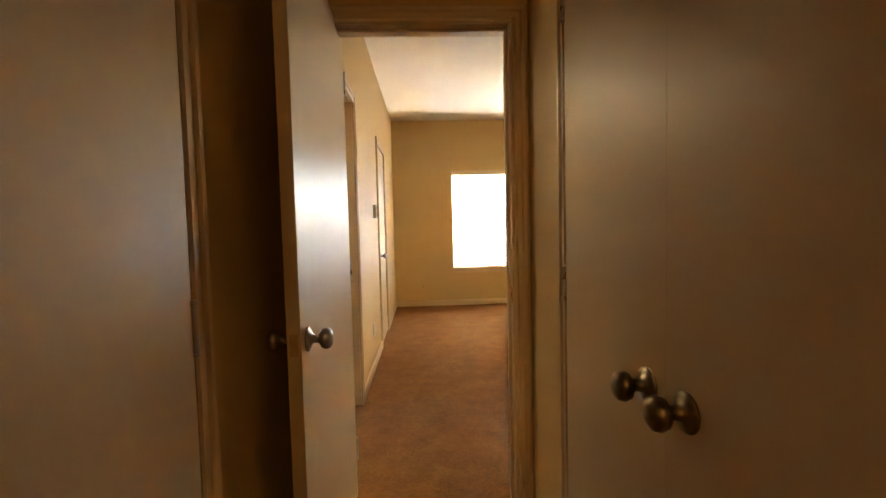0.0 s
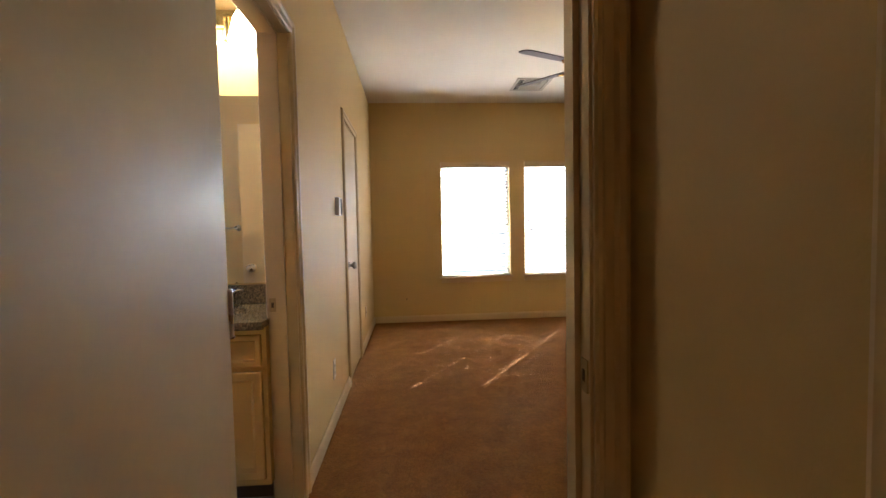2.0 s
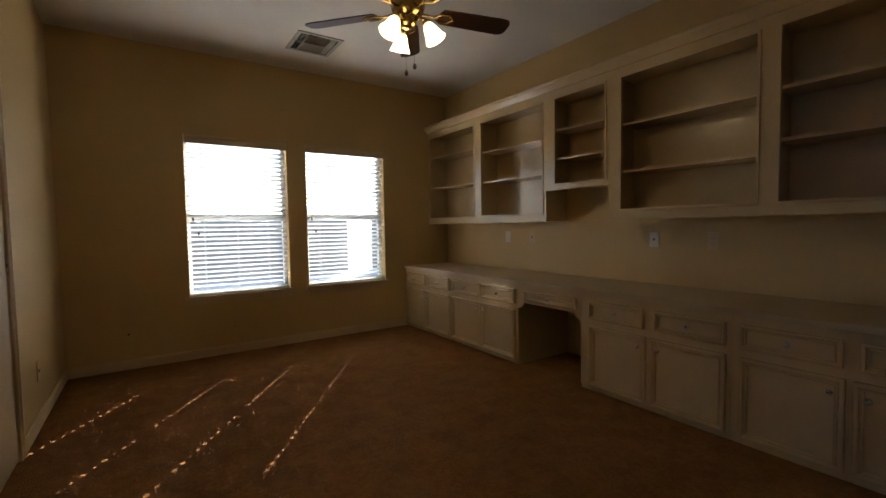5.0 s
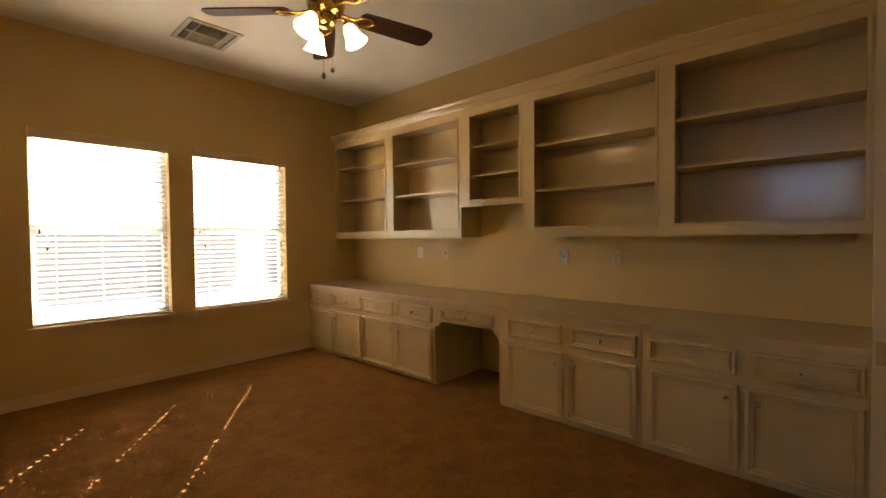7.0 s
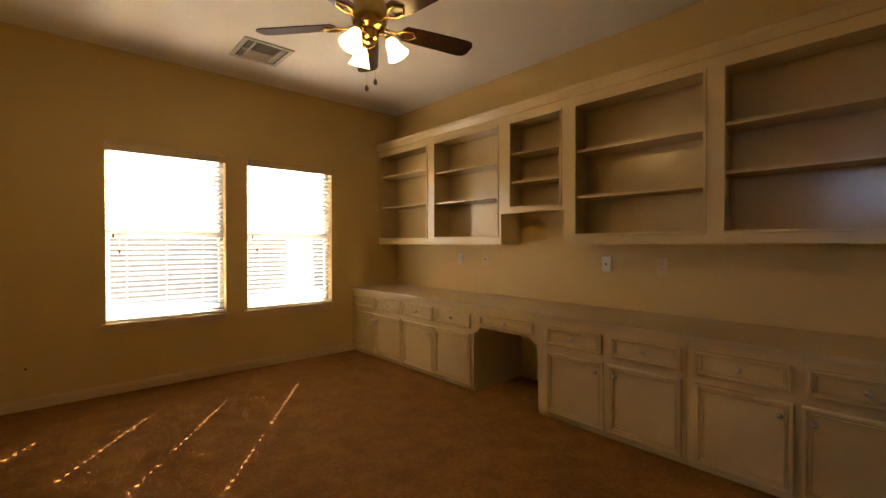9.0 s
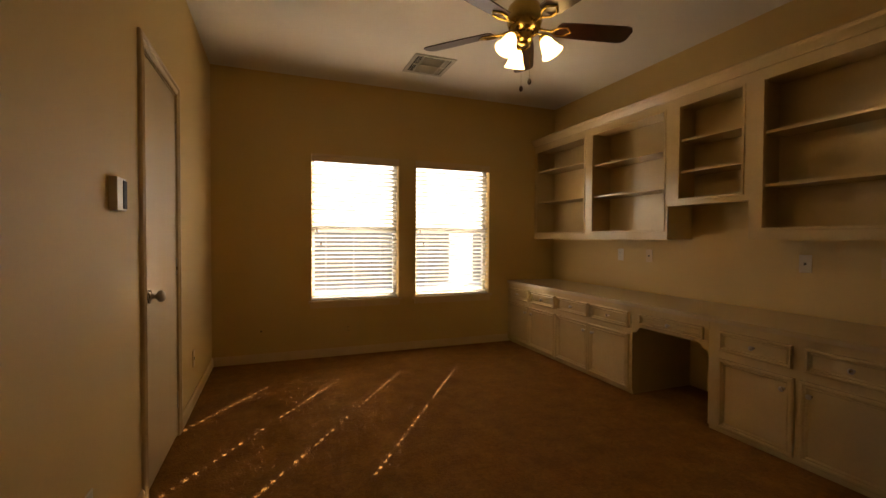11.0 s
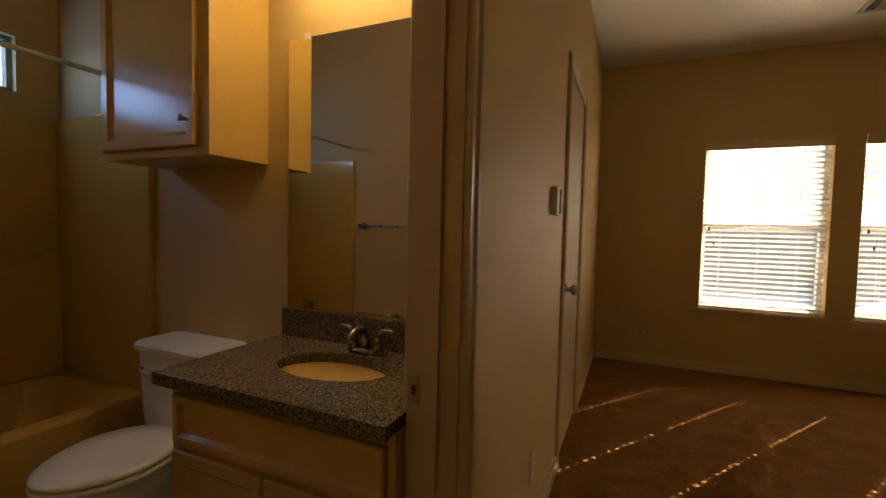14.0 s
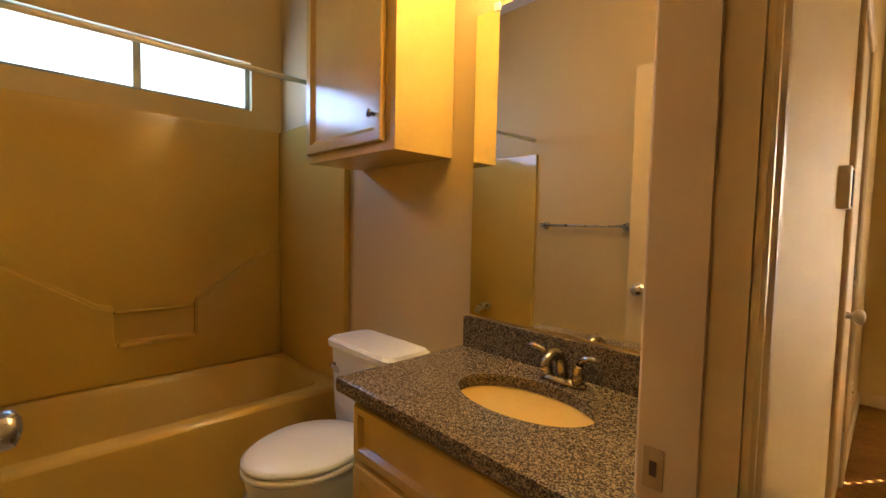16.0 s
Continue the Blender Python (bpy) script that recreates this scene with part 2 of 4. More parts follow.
def casing(a0, a1, h):
    """Moulded door trim round an opening, in the plane of (a, z); its face stands out along -d."""
    bm = bmesh.new()
    paths = [(-1, a0 - 0.005, 0.0), (-1, a0 - 0.005, h + 0.005), (1, a1 + 0.005, h + 0.005), (1, a1 + 0.005, 0.0)]
    rings = []
    for i, (s, a, z) in enumerate(paths):
        up = 1 if 0 < i < 3 else 0
        rings.append([bm.verts.new((a + s * w, -d, z + up * w)) for w, d in CASING])
    n = len(CASING)
    for p, q in zip(rings, rings[1:]):
        for k in range(n):
            bm.faces.new((p[k], p[(k + 1) % n], q[(k + 1) % n], q[k]))
    bm.faces.new(rings[0]); bm.faces.new(rings[-1])
    bmesh.ops.recalc_face_normals(bm, faces=bm.faces)
    return bm


def panel_wall(name, axis, f0, f1, a0, a1, holes, label, z1=CEIL, mat=None):
    """A wall with openings (a0, a1, z0, z1) along one axis."""
    rows, cur = [], a0
    put = (lambda p, q, r, s: (f0, f1, p, q, r, s)) if axis == "y" else (lambda p, q, r, s: (p, q, f0, f1, r, s))
    for h0, h1, hz0, hz1 in sorted(holes):
        if h0 > cur:
            rows.append(put(cur, h0, 0, z1))
        if hz0 > 0:
            rows.append(put(h0, h1, 0, hz0))
        rows.append(put(h0, h1, hz1, z1))
        cur = h1
    if a1 > cur:
        rows.append(put(cur, a1, 0, z1))
    bm = boxes(*rows)
    bmesh.ops.remove_doubles(bm, verts=bm.verts, dist=1e-5)
    seen, gone = {}, []
    for f in bm.faces:
        k = frozenset(f.verts)
        if k in seen:
            gone += [f, seen[k]]
        seen[k] = f
    bmesh.ops.delete(bm, geom=gone, context="FACES_ONLY")
    return setting(name, bm, mat or M_WALL, label)


# ---- large structure ----
floor = setting("floor", boxes((-2.5, 3.9, 1.28, 6.3, -0.1, 0), (-0.12, 1.03, HY0 - 0.1, 1.28, -0.1, 0)), M_CARPET, "brown cut-pile carpet with vacuum marks")
setting("floor_bathroom", B(BX0, -0.06, BY0, BY1, 0, 0.006), M_VINYL, "pale sheet vinyl bathroom floor")
setting("ceiling", boxes((-2.5, 3.9, 1.28, 6.32, CEIL, CEIL + 0.1), (-0.12, 1.03, HY0 - 0.1, 1.28, CEIL, CEIL + 0.1)), M_CEIL, "off-white textured ceiling")
panel_wall("wall_west", "y", -0.12, 0.0, SY1, NY, [(BD0, BD1, 0, 2.045), (CD0, CD1, 0, CDH)], "cream painted wall with two doorways")
panel_wall("wall_north", "x", NY, NY + 0.15, -0.12, EX + 0.12, [(a, b, WZ0, WZ1) for a, b in WIN], "cream painted wall with two windows")
panel_wall("wall_east", "y", EX, EX + 0.12, SY0, NY, [], "cream painted wall behind the built-in shelves")
panel_wall("wall_south", "x", SY0, SY1, -0.12, 0.935, [(EL, ER, 0, EH)], "cream painted wall with the entry doorway")
panel_wall("wall_south_east", "x", SY0, RY, 0.935, EX, [], "cream painted wall beside the entry passage")
panel_wall("wall_hall_west", "y", HX0 - 0.12, HX0, HY0, SY0, [], "cream painted hall wall")
panel_wall("wall_hall_east", "y", HX1, HX1 + 0.12, HY0, SY0, [], "cream painted hall wall")
panel_wall("wall_hall_south", "x", HY0 - 0.1, HY0, HX0 - 0.12, HX1 + 0.12, [], "cream painted hall end wall")
panel_wall("wall_bath_north", "x", BY1, BY1 + 0.12, BX0 - 0.12, -0.12, [], "cream painted bathroom wall behind the vanity")
panel_wall("wall_bath_south", "x", BY0 - 0.12, BY0, BX0 - 0.12, -0.12, [], "cream painted bathroom wall with a towel bar")
panel_wall("wall_bath_west", "y", BX0 - 0.12, BX0, BY0, BY1, [(BW[0], BW[1], BW[2], BW[3])], "cream painted bathroom wall with a high window")
setting("wall_closet", boxes((-0.75, -0.7, 3.5, 5.1, 0, CEIL), (-0.7, -0.12, 3.5, 3.55, 0, CEIL), (-0.7, -0.12, 5.05, 5.1, 0, CEIL)), M_WALL, "plain closet walls")

BASE = [(0, 0), (0.014, 0), (0.014, 0.06), (0.011, 0.072), (0.005, 0.082), (0, 0.082)]


def baseboard(p, q, side):
    """A moulded skirting from p to q on the floor; side: the way that it stands out."""
    bm = bmesh.new()
    ends = [[bm.verts.new((e[0] + side[0] * d, e[1] + side[1] * d, z + 0.001)) for d, z in BASE] for e in (p, q)]
    n = len(BASE)
    for k in range(n):
        bm.faces.new((ends[0][k], ends[0][(k + 1) % n], ends[1][(k + 1) % n], ends[1][k]))
    bm.faces.new(ends[0]); bm.faces.new(ends[1])
    bmesh.ops.recalc_face_normals(bm, faces=bm.faces)
    return setting("baseboard", bm, M_TRIM, "cream painted baseboard")


baseboard((0, BD1 + 0.05), (0, CD0 - 0.05), (1, 0))
baseboard((0, CD1 + 0.05), (0, NY), (1, 0))
baseboard((0.016, NY), (3.12, NY), (0, -1))
baseboard((0.935, RY), (3.1, RY), (0, 1))
baseboard((HX1, 0.985), (HX1, SY0), (-1, 0))
baseboard((HX0, 0.545), (HX0, SY0), (1, 0))


def knob(parent, x, y, z, way, both=0.0, scale=1.0, mat=None):
    """A round door knob on its rose, standing out along way."""
    prof = [(0.033, 0), (0.033, 0.004), (0.026, 0.008), (0.013, 0.012), (0.011, 0.026), (0.015, 0.032), (0.025, 0.038), (0.0285, 0.048), (0.026, 0.058), (0.016, 0.065), (0.004, 0.067)]
    bm = lathe([(r * scale, h * scale) for r, h in prof], 24)
    turn = Vector((0, 0, 1)).rotation_difference(Vector(way)).to_matrix().to_4x4()
    bm.transform(Matrix.Translation((x, y, z)) @ turn)
    return part("knob", bm, mat or M_NICKEL, parent, "satin nickel round knob", smooth=True)


def hinge(parent, x, y, z):
    bm = lathe([(0.0065, -0.05), (0.0085, -0.046), (0.0065, -0.044), (0.0065, 0.044), (0.0085, 0.046), (0.006, 0.052)], 10)
    bm.transform(Matrix.Translation((x, y, z)))
    return part("hinge", bm, M_NICKEL, parent)


def jamb(name, axis, f0, f1, a0, a1, h, label, stop=None):
    """The lining of an opening: two sides and a head, 19 mm thick, with a stop strip."""
    t = 0.019
    rows = [(a0, a0 + t, 0.001, h - t), (a1 - t, a1, 0.001, h - t), (a0, a1, h - t, h)]
    s = 0.011
    rows2 = [(a0 + t, a0 + t + s, 0.001, h - t - s), (a1 - t - s, a1 - t, 0.001, h - t - s), (a0 + t, a1 - t, h - t - s, h - t)]
    mk = (lambda r, f, g: (f, g, r[0], r[1], r[2], r[3])) if axis == "y" else (lambda r, f, g: (r[0], r[1], f, g, r[2], r[3]))
    all_rows = [mk(r, f0, f1) for r in rows] + ([mk(r, stop, stop + 0.035) for r in rows2] if stop is not None else [])
    return setting(name, boxes(*all_rows), M_TRIM, label)


def put_casing(a0, a1, h, at):
    bm = casing(a0, a1, h)
    bm.transform(at)
    return setting("trim", bm, M_TRIM, "cream moulded door casing")


# entry doorway
jamb("door_frame_entry", "x", SY0 + 0.001, SY1 - 0.001, EL, ER, EH, "cream painted door jamb", SY0 + 0.045)
put_casing(EL + 0.019, ER - 0.019, EH - 0.019, Matrix.Translation((0, SY0, 0)))
put_casing(EL + 0.019, ER - 0.019, EH - 0.019, Matrix.Translation((0, SY1, 0)) @ Matrix.Diagonal((1, -1, 1, 1)))
# bathroom doorway and closet doorway, in the wall x = 0
WEST = Matrix(((0, -1, 0, 0), (1, 0, 0, 0), (0, 0, 1, 0), (0, 0, 0, 1)))
jamb("door_frame_bathroom", "y", -0.119, -0.001, BD0, BD1, 2.045, "cream painted bathroom door jamb", -0.08)
put_casing(BD0 + 0.019, BD1 - 0.019, 2.045 - 0.019, WEST)
put_casing(BD0 + 0.019, BD1 - 0.019, 2.045 - 0.019, Matrix.Translation((-0.12, 0, 0)) @ Matrix.Diagonal((-1, 1, 1, 1)) @ WEST)
jamb("door_frame_closet", "y", -0.119, -0.001, CD0, CD1, CDH, "cream painted closet door jamb", -0.075)
put_casing(CD0 + 0.019, CD1 - 0.019, CDH - 0.019, WEST)


def strike(x, y, z, axis):
    bm = B(-0.0015, 0.0015, -0.014, 0.014, -0.03, 0.03, bevel=0.001) if axis == "x" else B(-0.014, 0.014, -0.0015, 0.0015, -0.03, 0.03, bevel=0.001)
    bm.transform(Matrix.Translation((x, y, z)))
    t = tagged(part("strike_plate", bm, M_STRIKE), "dull brass strike plate on a door jamb", "strike plate")
    # dark block on the plate: the hole's shade put into colour
    b2 = B(-0.0008, 0.0008, -0.005, 0.005, -0.011, 0.011) if axis == "x" else B(-0.005, 0.005, -0.0008, 0.0008, -0.011, 0.011)
    b2.transform(Matrix.Translation((x - 0.0016 if axis == "x" else x, y - 0.0016 if axis == "y" else y, z)))
    part("latch_hole", b2, M_DARK, t)


strike(ER - 0.0205, SY0 + 0.022, 0.915, "x")
strike(-0.104, BD1 - 0.0205, 0.872, "y")


def door(name, label, at, width, height, knob_side, hinges_side, both=True):
    """A flush slab in its own axes: hinge edge at 0, free edge at width along x, thickness along y."""
    d = thing(name, label, "door", at, kind="structure")
    part("slab", B(0, width, 0, 0.035, 0.012, height, bevel=0.002), M_DOOR, d)
    knob(d, width - 0.065, -0.0005 if knob_side < 0 else 0.0355, 0.915, (0, knob_side, 0))
    if both:
        knob(d, width - 0.065, 0.0355 if knob_side < 0 else -0.0005, 0.915, (0, -knob_side, 0))
    part("latch_plate", B(width - 0.0005, width + 0.0006, 0.0065, 0.0285, 0.887, 0.943), M_STRIKE, d)
    for z in (0.22, 1.02, 1.82):
        hinge(d, -0.004, 0.0 if hinges_side < 0 else 0.035, z)
    return d


# entry door stands open into the hall, closet door is shut, bathroom door stands open
door("door_entry", "open cream flush door with a nickel knob", pose(0.094, SY1 + 0.05, 0, 0, 0, -89.0), 0.825, 2.02, 1, 1)
door("door_closet", "closed cream flush closet door with a nickel knob", pose(-0.036, CD1 - 0.022, 0, 0, 0, -90) , 0.655, CDH - 0.025, 1, 1, False)
door("door_bathroom", "open cream flush bathroom door", pose(-0.118, BD0 + 0.023, 0, 0, 0, 177.0), 0.69, 2.02, 1, -1)


def hall_leaf(y0, y1, x, side, knob_y, hinge_y, label):
    d = thing("door_hall_closet", label, "door", kind="structure")
    a, b = sorted((x, x + side * 0.02))
    part("slab", B(a, b, y0, y1, 0.012, 2.03, bevel=0.0008), M_DOOR, d)
    if knob_y is not None:
        knob(d, x + side * 0.02, knob_y, 0.9, (side, 0, 0), mat=M_PEWTER)
    for z in (0.25, 1.03, 1.82):
        hinge(d, x + side * 0.022, hinge_y, z)
    return d


hall_leaf(0.3407, 0.862, HX1, -1, 0.40, 0.866, "closed cream hall closet door with a nickel knob")
hall_leaf(-0.18, 0.3397, HX1, -1, 0.28, -0.184, "closed cream hall closet door with a nickel knob")
hall_leaf(-0.37, 0.41, HX0, 1, None, 0.414, "closed cream hall door")
put_casing(-0.205, 0.885, 2.05, Matrix.Translation((HX1, 0, 0)) @ Matrix(((0, 1, 0, 0), (1, 0, 0, 0), (0, 0, 1, 0), (0, 0, 0, 1))))
put_casing(-0.4, 0.43, 2.05, Matrix.Translation((HX0, 0, 0)) @ WEST)


# ---- windows and blinds ----
def room_window(i, x0, x1):
    w = thing(f"window_{i}", "white vinyl single-hung window in a plaster reveal", "window", kind="structure")
    y = NY + 0.09
    f = 0.035
    part("window_frame", boxes((x0, x0 + f, y, y + 0.05, WZ0, WZ1), (x1 - f, x1, y, y + 0.05, WZ0, WZ1), (x0 + f, x1 - f, y, y + 0.05, WZ0, WZ0 + f), (x0 + f, x1 - f, y, y + 0.05, WZ1 - f, WZ1)), M_FRAME, w)
    mid = (WZ0 + WZ1) / 2
    part("meeting_rail", B(x0 + f, x1 - f, y - 0.004, y + 0.04, mid - 0.022, mid + 0.022, bevel=0.003), M_FRAME, w)
    for z0, z1 in ((WZ0 + f, mid - 0.022), (mid + 0.022, WZ1 - f)):
        g = part("pane", B(x0 + f, x1 - f, y + 0.022, y + 0.026, z0, z1), M_GLASS, w)
        g.visible_shadow = False
    part("window_sill", B(x0 - 0.03, x1 + 0.03, NY - 0.035, NY + 0.088, WZ0 - 0.022, WZ0 + 0.001, bevel=0.004), M_TRIM, w, "cream painted sill")
    part("apron", B(x0 - 0.012, x1 + 0.012, NY - 0.013, NY - 0.001, WZ0 - 0.075, WZ0 - 0.023, bevel=0.003), M_TRIM, w)


def slat_mesh(width, holes, slot=0.008):
    """One 50 mm slat with a slight crown and real slots where its cords run."""
    bm = bmesh.new()
    ys = (-0.025, -0.0073, -0.0069, 0.0069, 0.0073, 0.025)
    hw = slot
    xs = [-width / 2]
    for h in holes:
        xs += [h - hw, h + hw]
    xs.append(width / 2)
    def layer(dz):
        return [[bm.verts.new((x, y, dz + 0.002 * (1 - (y / 0.025) ** 2))) for y in ys] for x in xs]
    top, low = layer(0.0013), layer(-0.0013)
    nx, ny = len(xs) - 1, len(ys) - 1
    gone = {(2 * k + 1, 2) for k in range(len(holes))}
    for i in range(nx):
        for j in range(ny):
            if (i, j) in gone:
                for a, b in (((i, j), (i + 1, j)), ((i + 1, j), (i + 1, j + 1)), ((i + 1, j + 1), (i, j + 1)), ((i, j + 1), (i, j))):
                    bm.faces.new((top[a[0]][a[1]], top[b[0]][b[1]], low[b[0]][b[1]], low[a[0]][a[1]]))
                continue
            bm.faces.new((top[i][j], top[i + 1][j], top[i + 1][j + 1], top[i][j + 1]))
            bm.faces.new((low[i][j], low[i][j + 1], low[i + 1][j + 1], low[i + 1][j]))
    for i in range(nx):
        for j in (0, ny):
            bm.faces.new((top[i][j], top[i + 1][j], low[i + 1][j], low[i][j]))
    for j in range(ny):
        for i in (0, nx):
            bm.faces.new((top[i][j], top[i][j + 1], low[i][j + 1], low[i][j]))
    bmesh.ops.recalc_face_normals(bm, faces=bm.faces)
    me = bpy.data.meshes.new("slat")
    bm.to_mesh(me); bm.free()
    me.materials.append(M_SLAT)
    return me


def blind(x0, x1, tilt):
    w = x1 - x0 - 0.012
    cx, y = (x0 + x1) / 2, NY + 0.042
    b = thing("window_blind", "white two-inch slatted blind, lowered over a window", "blind", pose(cx, y, 0), "blinds at the windows")
    part("headrail", B(-w / 2, w / 2, -0.026, 0.026, WZ1 - 0.06, WZ1 - 0.002, bevel=0.003), M_SLAT, b)
    part("valance", boxes((-w / 2 - 0.004, w / 2 + 0.004, -0.056, -0.04, WZ1 - 0.08, WZ1 - 0.024), (-w / 2 - 0.004, w / 2 + 0.004, -0.066, -0.04, WZ1 - 0.024, WZ1 - 0.002), bevel=0.003), M_TRIM, b, "cream moulded valance")
    part("bottom_rail", B(-w / 2, w / 2, -0.024, 0.024, WZ0 + 0.006, WZ0 + 0.022, bevel=0.004), M_SLAT, b)
    cords = (-0.28, 0.28)
    cuts = [slat_mesh(w, cords, 0.0098), slat_mesh(w, cords, 0.007), slat_mesh(w, cords, 0.003)]
    z, rng = WZ0 + 0.045, random.Random(7)
    while z < WZ1 - 0.085:
        s = new("slat", rng.choice((cuts[0], cuts[0], cuts[1], cuts[2])))
        s.matrix_basis = pose(0, 0, z, tilt + rng.uniform(-1.3, 1.3), rng.uniform(-0.1, 0.1), 0)
        s.parent = b
        z += 0.0435
    for c in (-0.28, 0.0, 0.28):
        part("ladder_cord", boxes((c - 0.0235, c - 0.021, -0.027, -0.0258, WZ0 + 0.02, WZ1 - 0.05), (c - 0.0235, c - 0.021, 0.0258, 0.027, WZ0 + 0.02, WZ1 - 0.05)), M_SLAT, b)
    for dx, zl in ((0.045, 1.29), (0.085, 1.16)):
        c = part("lift_cord", tube([(-w / 2 + dx, -0.034, WZ1 - 0.06), (-w / 2 + dx, -0.035, zl)], 0.0015, 6), M_WHITE, b)
        tl = lathe([(0.003, 0.016), (0.006, 0.01), (0.008, -0.01), (0.006, -0.018)][::-1], 10)
        tl.transform(Matrix.Translation((-w / 2 + dx, -0.035, zl - 0.015)))
        part("tassel", tl, M_BLADE, c, "dark wooden cord tassel")
    return b


for i, (x0, x1) in enumerate(WIN):
    room_window(i + 1, x0, x1)
    blind(x0, x1, SLAT_TILT)

# bathroom window: two sliding panes
bw = thing("window_3", "narrow high aluminium slider window over the bathtub", "window", kind="structure")
wx, my = BX0 - 0.075, (BW[0] + BW[1]) / 2
part("window_frame", boxes((wx, wx + 0.04, BW[0], BW[0] + 0.022, BW[2], BW[3]), (wx, wx + 0.04, BW[1] - 0.022, BW[1], BW[2], BW[3]), (wx, wx + 0.04, BW[0] + 0.022, BW[1] - 0.022, BW[2], BW[2] + 0.02), (wx, wx + 0.04, BW[0] + 0.022, BW[1] - 0.022, BW[3] - 0.02, BW[3])), M_ALU, bw)
part("meeting_stile", B(wx - 0.002, wx + 0.042, my - 0.016, my + 0.016, BW[2] + 0.02, BW[3] - 0.02), M_ALU, bw)
for a, b in ((BW[0] + 0.022, my - 0.016), (my + 0.016, BW[1] - 0.022)):
    g = part("pane", B(wx + 0.018, wx + 0.022, a, b, BW[2] + 0.02, BW[3] - 0.02), M_GLASS, bw)
    g.visible_shadow = False

# the sky's light in the two panes of the bathroom window
for a, b in ((BW[0] + 0.022, my - 0.016), (my + 0.016, BW[1] - 0.022)):
    lamp = new("sky_light", bpy.data.lights.new("sky_light", "AREA"))
    lamp.data.shape, lamp.data.size, lamp.data.size_y = "RECTANGLE", BW[3] - BW[2] - 0.05, b - a - 0.01
    lamp.data.energy, lamp.data.color = 0.32, (0.1, 0.33, 1.0)
    lamp.matrix_world = pose(wx + 0.03, (a + b) / 2, (BW[2] + BW[3]) / 2, 0, -90, 0)

# ---- outside ----
setting("ground", B(-400, 400, -400, 400, -0.45, -0.35), M_GROUND, "pale dry ground round the house")
fence = thing("fence", "weathered grey board fence with an added gap that shows bright ground", "fence")
pl = bpy.data.meshes.new("plank")
fb = B(-0.0695, 0.0695, -0.01, 0.01, 0, 1.8, bevel=0.002)
fb.to_mesh(pl)
fb.free()
pl.materials.append(M_FENCE)
rng = random.Random(5)
for k in range(150):
    if 89 < k < 97:      # added gap, lets bright ground show as a pale patch
        continue
    p = new("plank", pl)
    p.matrix_basis = pose(-6 + 0.14 * k, 16.5 + rng.uniform(-0.004, 0.004), -0.35, 0, 0, 0) @ Matrix.Diagonal((1, 1, rng.uniform(0.985, 1.015), 1))
    p.parent = fence
for z in (0.0, 1.05):
    for a, b in ((-6.1, 6.53), (7.51, 15.0)):
        part("rail", B(a, b, 16.515, 16.555, z, z + 0.09), M_FENCE, fence)
for x in (6.48, 7.56):
    part("post", B(x - 0.045, x + 0.045, 16.556, 16.646, -0.35, 1.5, bevel=0.004), M_FENCE, fence)

# a second door of the room, standing ajar by the south wall
door("door_side", "cream flush door ajar with a nickel knob", pose(2.72, RY + 0.03, 0, 0, 0, 171.5), 0.70, 2.03, 1, -1, False)

# ---- built-in shelves and base cabinets ----
FX, TOPZ = 3.115, 0.714      # cabinet face, top of the counter


def moulded_front(parent, name, y0, y1, z0, z1, x=FX, rail=0.038, thick=0.021, mat=None):
    """An overlay front with a raised frame and a stepped inner bead round a sunken panel; it faces -x."""
    steps = [(0.0, 0.0), (0.0, thick * 0.7), (0.003, thick * 0.92), (0.007, thick), (rail * 0.42, thick), (rail * 0.5, thick * 0.9), (rail * 0.58, thick * 0.5), (rail * 0.66, thick * 0.48), (rail * 0.74, thick * 0.78), (rail * 0.86, thick * 0.8), (rail, thick * 0.2)]
    rings = []
    for inset, d in steps:
        rings.append([(x - d, y0 + inset, z0 + inset), (x - d, y1 - inset, z0 + inset), (x - d, y1 - inset, z1 - inset), (x - d, y0 + inset, z1 - inset)])
    return part(name, loft(rings), mat or M_CAB, parent)


def cab_knob(parent, y, z, x=FX - 0.006, mat=None):
    bm = lathe([(0.008, 0), (0.006, 0.004), (0.005, 0.012), (0.011, 0.017), (0.0145, 0.022), (0.012, 0.028), (0.003, 0.031)], 16)
    bm.transform(Matrix.Translation((x, y, z)) @ Matrix.Rotation(radians(-90), 4, "Y"))
    return part("knob", bm, mat or M_NICKEL, parent, "small nickel cabinet knob", smooth=True)


def base_cabinet(y0, y1, fronts):
    c = thing("base_cabinet", "antique white base cabinet with two doors and drawers", "cabinet", group="base cabinets along the wall")
    part("body", boxes((FX, EX - 0.002, y0 + 0.001, y1 - 0.001, 0.03, TOPZ - 0.031)), M_CAB, c)
    part("plinth", B(FX + 0.012, EX - 0.002, y0 + 0.001, y1 - 0.001, 0.001, 0.03), M_CAB, c)
    for d0, d1, hand in fronts:
        dr = moulded_front(c, "drawer", d0, d1, 0.512, 0.638, rail=0.03)
        cab_knob(dr, (d0 + d1) / 2, 0.575)
        e0, e1 = (d0 - 0.012, d1) if hand > 0 else (d0, d1 + 0.022)
        do = moulded_front(c, "door", e0, e1, 0.04, 0.466)
        cab_knob(do, e0 + 0.05 if hand > 0 else e1 - 0.05, 0.395)
    return c


base_cabinet(5.24, NY - 0.002, [(5.72, 6.145, 1), (5.24, 5.675, -1)])
base_cabinet(4.255, 5.24, [(4.76, 5.206, 1), (4.284, 4.718, -1)])
base_cabinet(2.66, 3.625, [(3.146, 3.55, 1), (2.685, 3.084, -1)])
